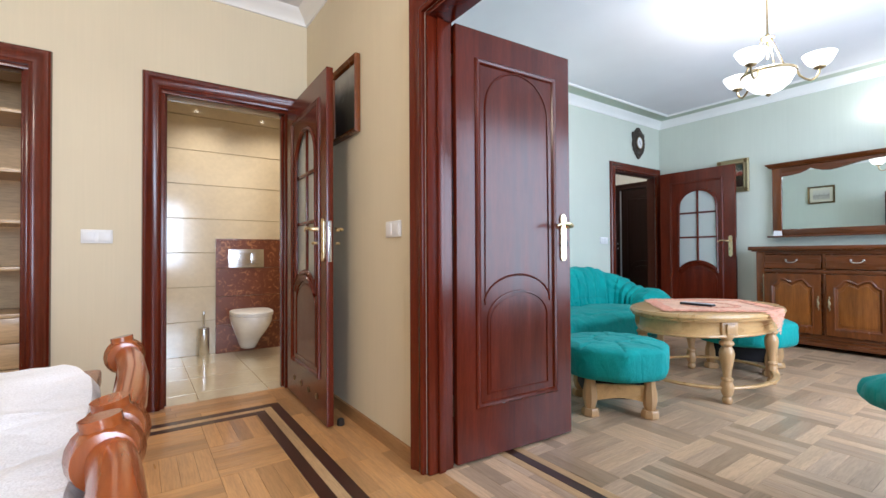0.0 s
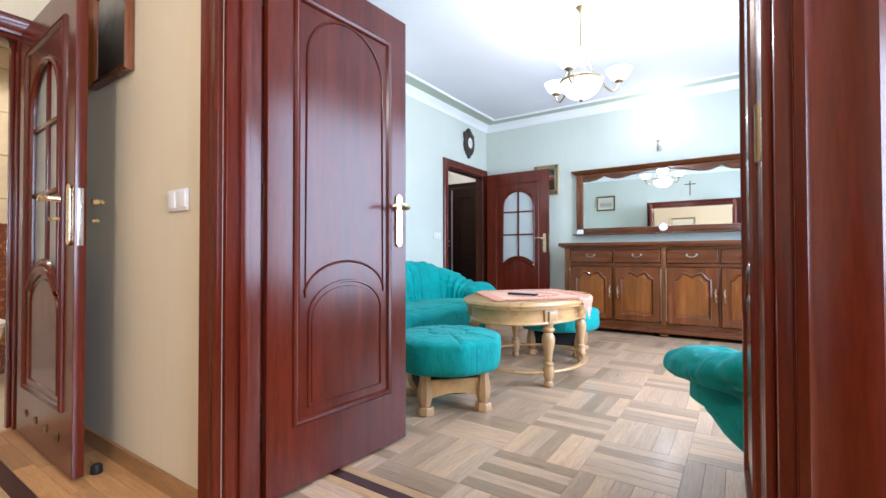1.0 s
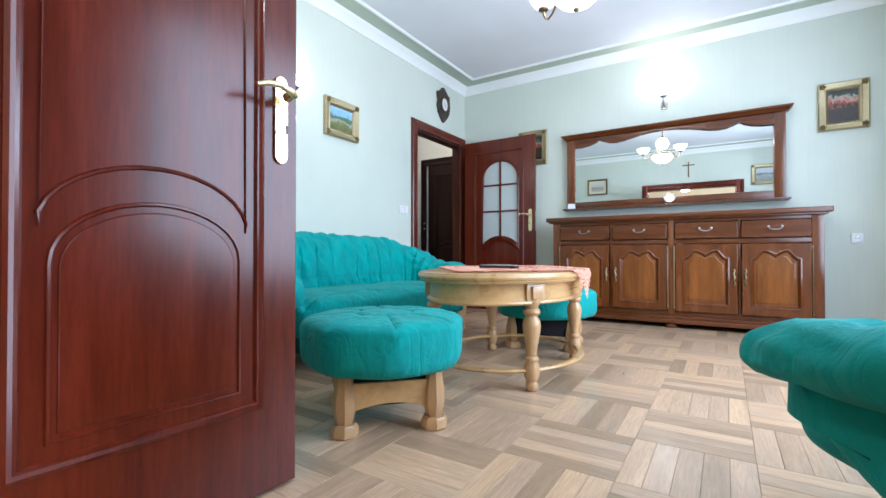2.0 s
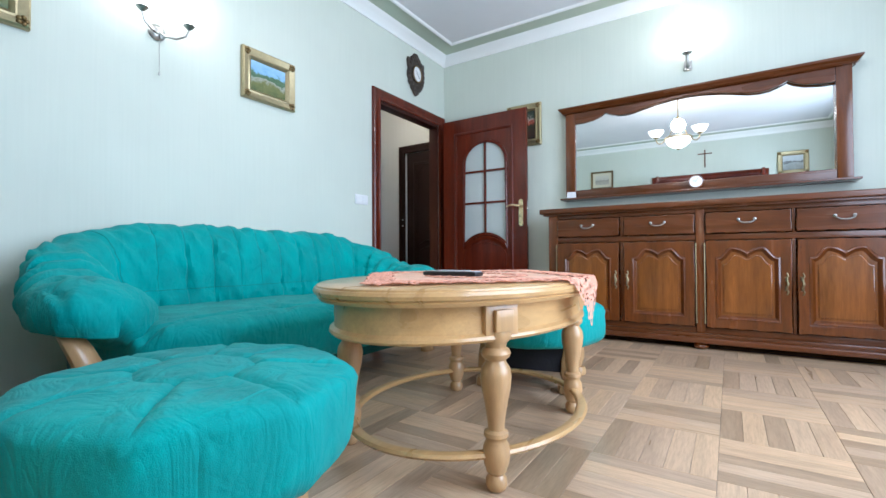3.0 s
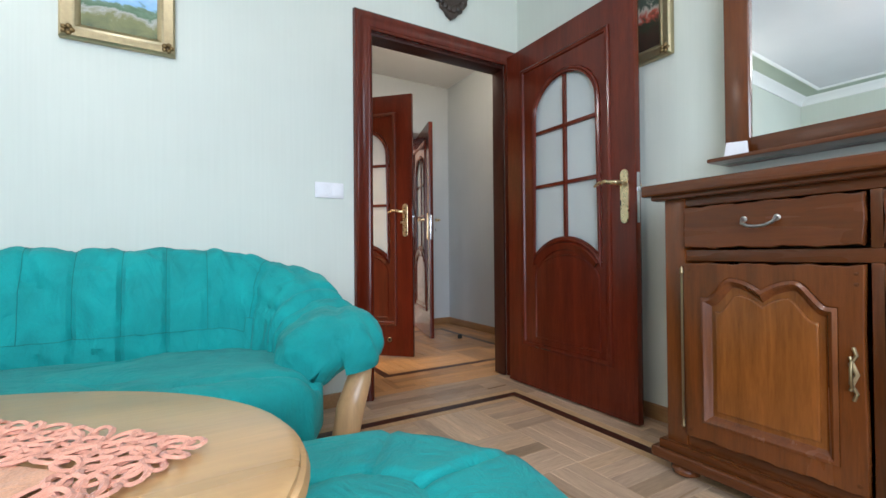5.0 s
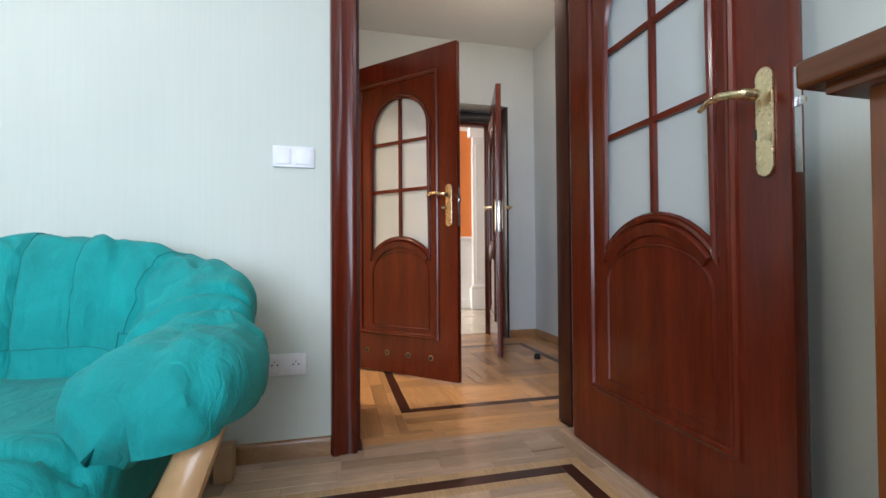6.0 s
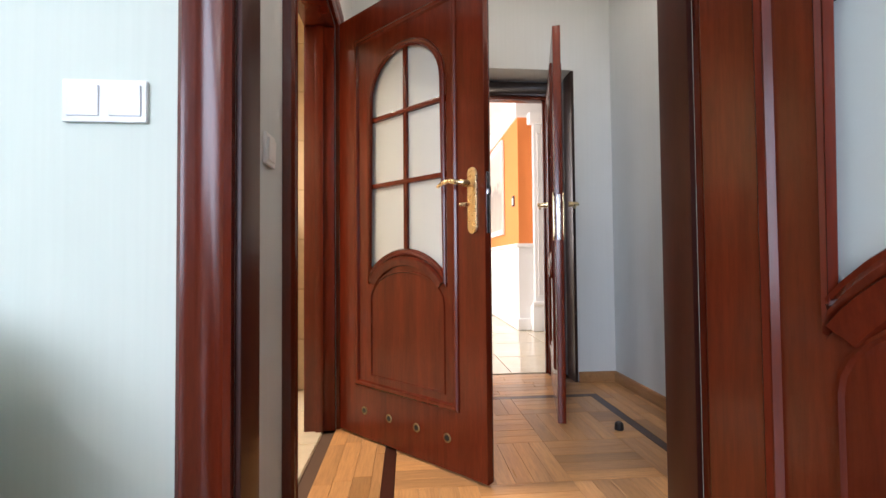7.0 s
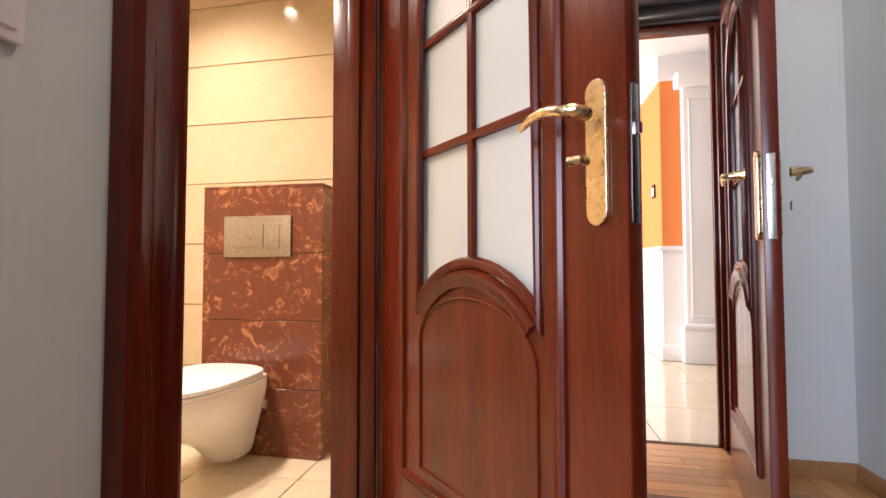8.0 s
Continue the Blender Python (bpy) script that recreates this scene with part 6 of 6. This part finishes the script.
dining_chair(pose(-0.315, -0.655, 0) @ Matrix.Diagonal((1, 1, 1.06, 1)), "cherry wood dining chair with scrolled back rail")
dining_chair(pose(0.195, -0.660, 0) @ Matrix.Diagonal((1, 1, 1.06, 1)), "cherry wood dining chair pushed under the table")
hl = thing("ceiling_lamp", pose(-0.55, -1.2, 2.52), "round white glass ceiling lamp in the hall, lit", "ceiling lamp")
part("bowl", lathe(BOWL, 32), M_SHADE, hl, "lit white glass bowl", m=pose(0, 0, -0.09))
part("stem", tube([(0, 0, -0.05), (0, 0, 0.255)], 0.008, 10), M_OLDB, hl)

# unseen fitting, added to go with the extra corridor light
cl = thing("ceiling_lamp", pose(-3.55, 5.25, 2.62), "small round glass ceiling lamp, unseen, added to brighten the corridor", "ceiling lamp")
part("base_plate", lathe([(0.05, 0.06), (0.055, 0.065), (0.055, 0.08)], 24), M_CHROME, cl)
part("globe", lathe([(0.005, -0.03), (0.05, -0.02), (0.075, 0.02), (0.07, 0.05), (0.05, 0.06)], 24), M_SHADE, cl, "lit white glass globe")

# door stops on the floor
for x, y in ((-1.90, 0.345), (-4.02, 5.66)):
    ds = part("door_stop", lathe([(0.020, 0), (0.022, 0.004), (0.020, 0.030), (0.012, 0.038)], 16), M_BLACK, m=pose(x, y, 0))
    tagged(ds, "small black rubber door stop on the parquet", "door stop")

# ---- far room ----
far = bmesh.new()
box(far, -10.4, 5.97, 1.02, -7.10, 9.4, 2.55)
tagged(part("wall_far_orange", far, M_ORANGE, smooth=False), "orange painted upper wall of the far room", "wall", kind="structure")
bm = boxed(-10.4, 5.965, 0, -7.095, 9.4, 1.0)
box(bm, -10.4, 5.93, 0.985, -7.06, 9.4, 1.03, 0.012, 3)
box(bm, -10.4, 5.94, 0, -7.07, 9.4, 0.14, 0.012, 3)
box(bm, -10.4, 5.95, 2.55, -7.08, 9.4, 2.78, 0.0)
tagged(part("wall_far_dado", bm, M_PLASTER), "white panelled dado and frieze", "wall", kind="structure")
pil = tagged(part("pilaster", boxed(-7.10, 6.10, 0.0, -6.98, 6.50, 0.30, 0.012), M_PLASTER), "white panelled pilaster against the orange wall", "pilaster")
part("shaft", boxed(-7.10, 6.14, 0.30, -7.02, 6.46, 2.45, 0.004), M_PLASTER, pil)
part("panel_bead", sweep([(6.18, 0.40), (6.42, 0.40), (6.42, 2.35), (6.18, 2.35)], [(0.0, 0.0), (0.004, 0.008), (0.012, 0.008), (0.016, 0.0)], base=0.0, sign=-1), M_PLASTER, pil, m=pose(-7.0205, 0, 0, 0, 0, 90))
part("capital", boxed(-7.10, 6.08, 2.45, -6.96, 6.52, 2.58, 0.02), M_PLASTER, pil)
part("base_ring", tube([(-6.98, 6.10, 0.32), (-6.98, 6.50, 0.32)], 0.03, 10), M_PLASTER, pil)
picture("far_picture", pose(-8.35, 5.965, 1.18), 1.05, 1.30, canvas("far_oil", PRINT, 4.0), "small picture on a broad white panel in the far room", 0.5, M_PLASTER, passe=M_PLASTER)
sg = thing("key_rack", pose(-7.32, 5.966, 1.50), "small dark wall fitting on orange paint", "wall fitting")
part("plate", boxed(-0.05, -0.012, 0, 0.05, -0.001, 0.13, 0.003), M_BLACK, sg)
part("inset", boxed(-0.035, -0.015, 0.02, 0.035, -0.011, 0.10, 0.003), M_PLAST, sg)

# ---- parquet ----
SQ, NS = 0.36, 5
SW = SQ / NS
strips = []          # x0, y0, x1, y1, grain axis, near


def lay_squares(x0, x1, y0, y1, ox, oy, near):
    i0, i1 = math.floor((x0 - ox) / SQ), math.ceil((x1 - ox) / SQ)
    j0, j1 = math.floor((y0 - oy) / SQ), math.ceil((y1 - oy) / SQ)
    for i in range(i0, i1):
        for j in range(j0, j1):
            for k in range(NS):
                if (i + j) % 2:
                    r = [ox + i * SQ, oy + j * SQ + k * SW, ox + (i + 1) * SQ, oy + j * SQ + (k + 1) * SW, "x"]
                else:
                    r = [ox + i * SQ + k * SW, oy + j * SQ, ox + i * SQ + (k + 1) * SW, oy + (j + 1) * SQ, "y"]
                c = [max(r[0], x0), max(r[1], y0), min(r[2], x1), min(r[3], y1)]
                if c[2] - c[0] > 0.004 and c[3] - c[1] > 0.004:
                    whole = c == r[:4]
                    strips.append((*c, r[4], near and whole))


def lay_rows(x0, x1, y0, y1, axis, ln=0.36, wd=0.072):
    """Strips end to end in staggered rows."""
    rnd = random.Random(int((x0 + y1) * 1000))
    a0, a1, b0, b1 = (x0, x1, y0, y1) if axis == "x" else (y0, y1, x0, x1)
    b = b0
    while b < b1 - 0.003:
        e = min(b1, b + wd)
        a = a0
        nxt = a0 + rnd.uniform(0.1, ln)
        while a < a1 - 0.003:
            z = min(a1, nxt)
            strips.append((a, b, z, e, axis, False) if axis == "x" else (b, a, e, z, axis, False))
            a, nxt = z, z + ln
        b = e


inlays = []


def border(x0, x1, y0, y1, bands, outer, ox, oy, near=False, bx=None):
    """Rows along the walls, inlaid bands, and a field of squares."""
    o = outer
    lay_rows(x0, x1, y0, y0 + o, "x")
    lay_rows(x0, x1, y1 - o, y1, "x")
    lay_rows(x0, x0 + o, y0 + o, y1 - o, "y")
    lay_rows(x1 - o, x1, y0 + o, y1 - o, "y")
    for wd, mat in bands:
        inlays.append((x0 + o, x1 - o, y0 + o, y1 - o, wd, mat))
        o += wd
    lay_squares(x0 + o, x1 - o, y0 + o, y1 - o, ox, oy, near)


border(XW, XE, YS, YN, [(0.042, M_MAPLE), (0.052, M_INLAY), (0.042, M_MAPLE)], 0.262, -0.268, 1.825, True)
border(XW, 4.0, -3.2, HS, [(0.058, M_INLAY), (0.048, M_MAPLE), (0.058, M_INLAY)], 0.285, -2.36, 0.05)
border(CX0, XW - 0.11, CY0, CY1, [(0.05, M_INLAY)], 0.255, -3.2, 4.53)
lay_rows(DX0 + 0.022, DX1 - 0.022, HS, YS, "x")
lay_rows(XW - 0.11, XW, WY0 + 0.022, WY1 - 0.022, "y")
lay_rows(XW - 0.10, XW, W1A + 0.022, W1B - 0.022, "y")
lay_rows(CX0 - 0.25, CX0, D3A + 0.022, D3B - 0.022, "y")
lay_rows(XW - 0.10, XW, CLA, CLB, "y")


def plank_mesh(w, h, mat):
    g, c = 0.0004, 0.0016
    v = [(x, y, -0.010) for x, y in ((g, g), (w - g, g), (w - g, h - g), (g, h - g))] + [(x, y, -0.001) for x, y in ((g, g), (w - g, g), (w - g, h - g), (g, h - g))] + [(x, y, 0.0) for x, y in ((c, c), (w - c, c), (w - c, h - c), (c, h - c))]
    f = [(8, 9, 10, 11)]
    for b in (0, 4):
        f += [(b + k, b + (k + 1) % 4, b + 4 + (k + 1) % 4, b + 4 + k) for k in range(4)]
    return v, f


floor = bpy.data.objects["floor"]
share = {}
for a in "xy":
    v, f = plank_mesh(*((SQ, SW) if a == "x" else (SW, SQ)), None)
    me = bpy.data.meshes.new("parquet_strip")
    me.from_pydata(v, [], f)
    me.materials.append(M_PARQ[a])
    share[a] = me
rnd = random.Random(11)
count = 0
rest = {(a, w): ([], []) for a in "xy" for w in (False, True)}
for x0, y0, x1, y1, a, near in strips:
    z = rnd.uniform(-0.0005, 0.0)
    if near and -0.75 < x0 < 0.95 and 1.0 < y0 < 3.2 and count < 300:
        o = new("parquet_strip", share[a])
        o.parent, o.matrix_basis = floor, pose(x0, y0, z)
        count += 1
        continue
    v, f = plank_mesh(x1 - x0, y1 - y0, None)
    # corridor and hall strips get the oak tinted for lamplight
    V, F = rest[a, x0 < XW - 0.05 or y0 < 0.45]
    n = len(V)
    V += [(x0 + p[0], y0 + p[1], z + p[2]) for p in v]
    F += [tuple(n + k for k in q) for q in f]
for (a, warm), (V, F) in rest.items():
    me = bpy.data.meshes.new("parquet_rest")
    me.from_pydata(V, [], F)
    me.materials.append(M_PARQ_W[a] if warm else M_PARQ_I[a])
    o = new("parquet_field", me)
    o.parent = floor
    tagged(o, kind="stuff")
for x0, x1, y0, y1, wd, mat in inlays:
    for a, b, c, d in ((x0, y0, x1, y0 + wd), (x0, y1 - wd, x1, y1), (x0, y0 + wd, x0 + wd, y1 - wd), (x1 - wd, y0 + wd, x1, y1 - wd)):
        part("inlay_strip", boxed(a + 0.0004, b + 0.0004, -0.010, c - 0.0004, d - 0.0004, -0.0002, 0.0012, 1), mat, floor)
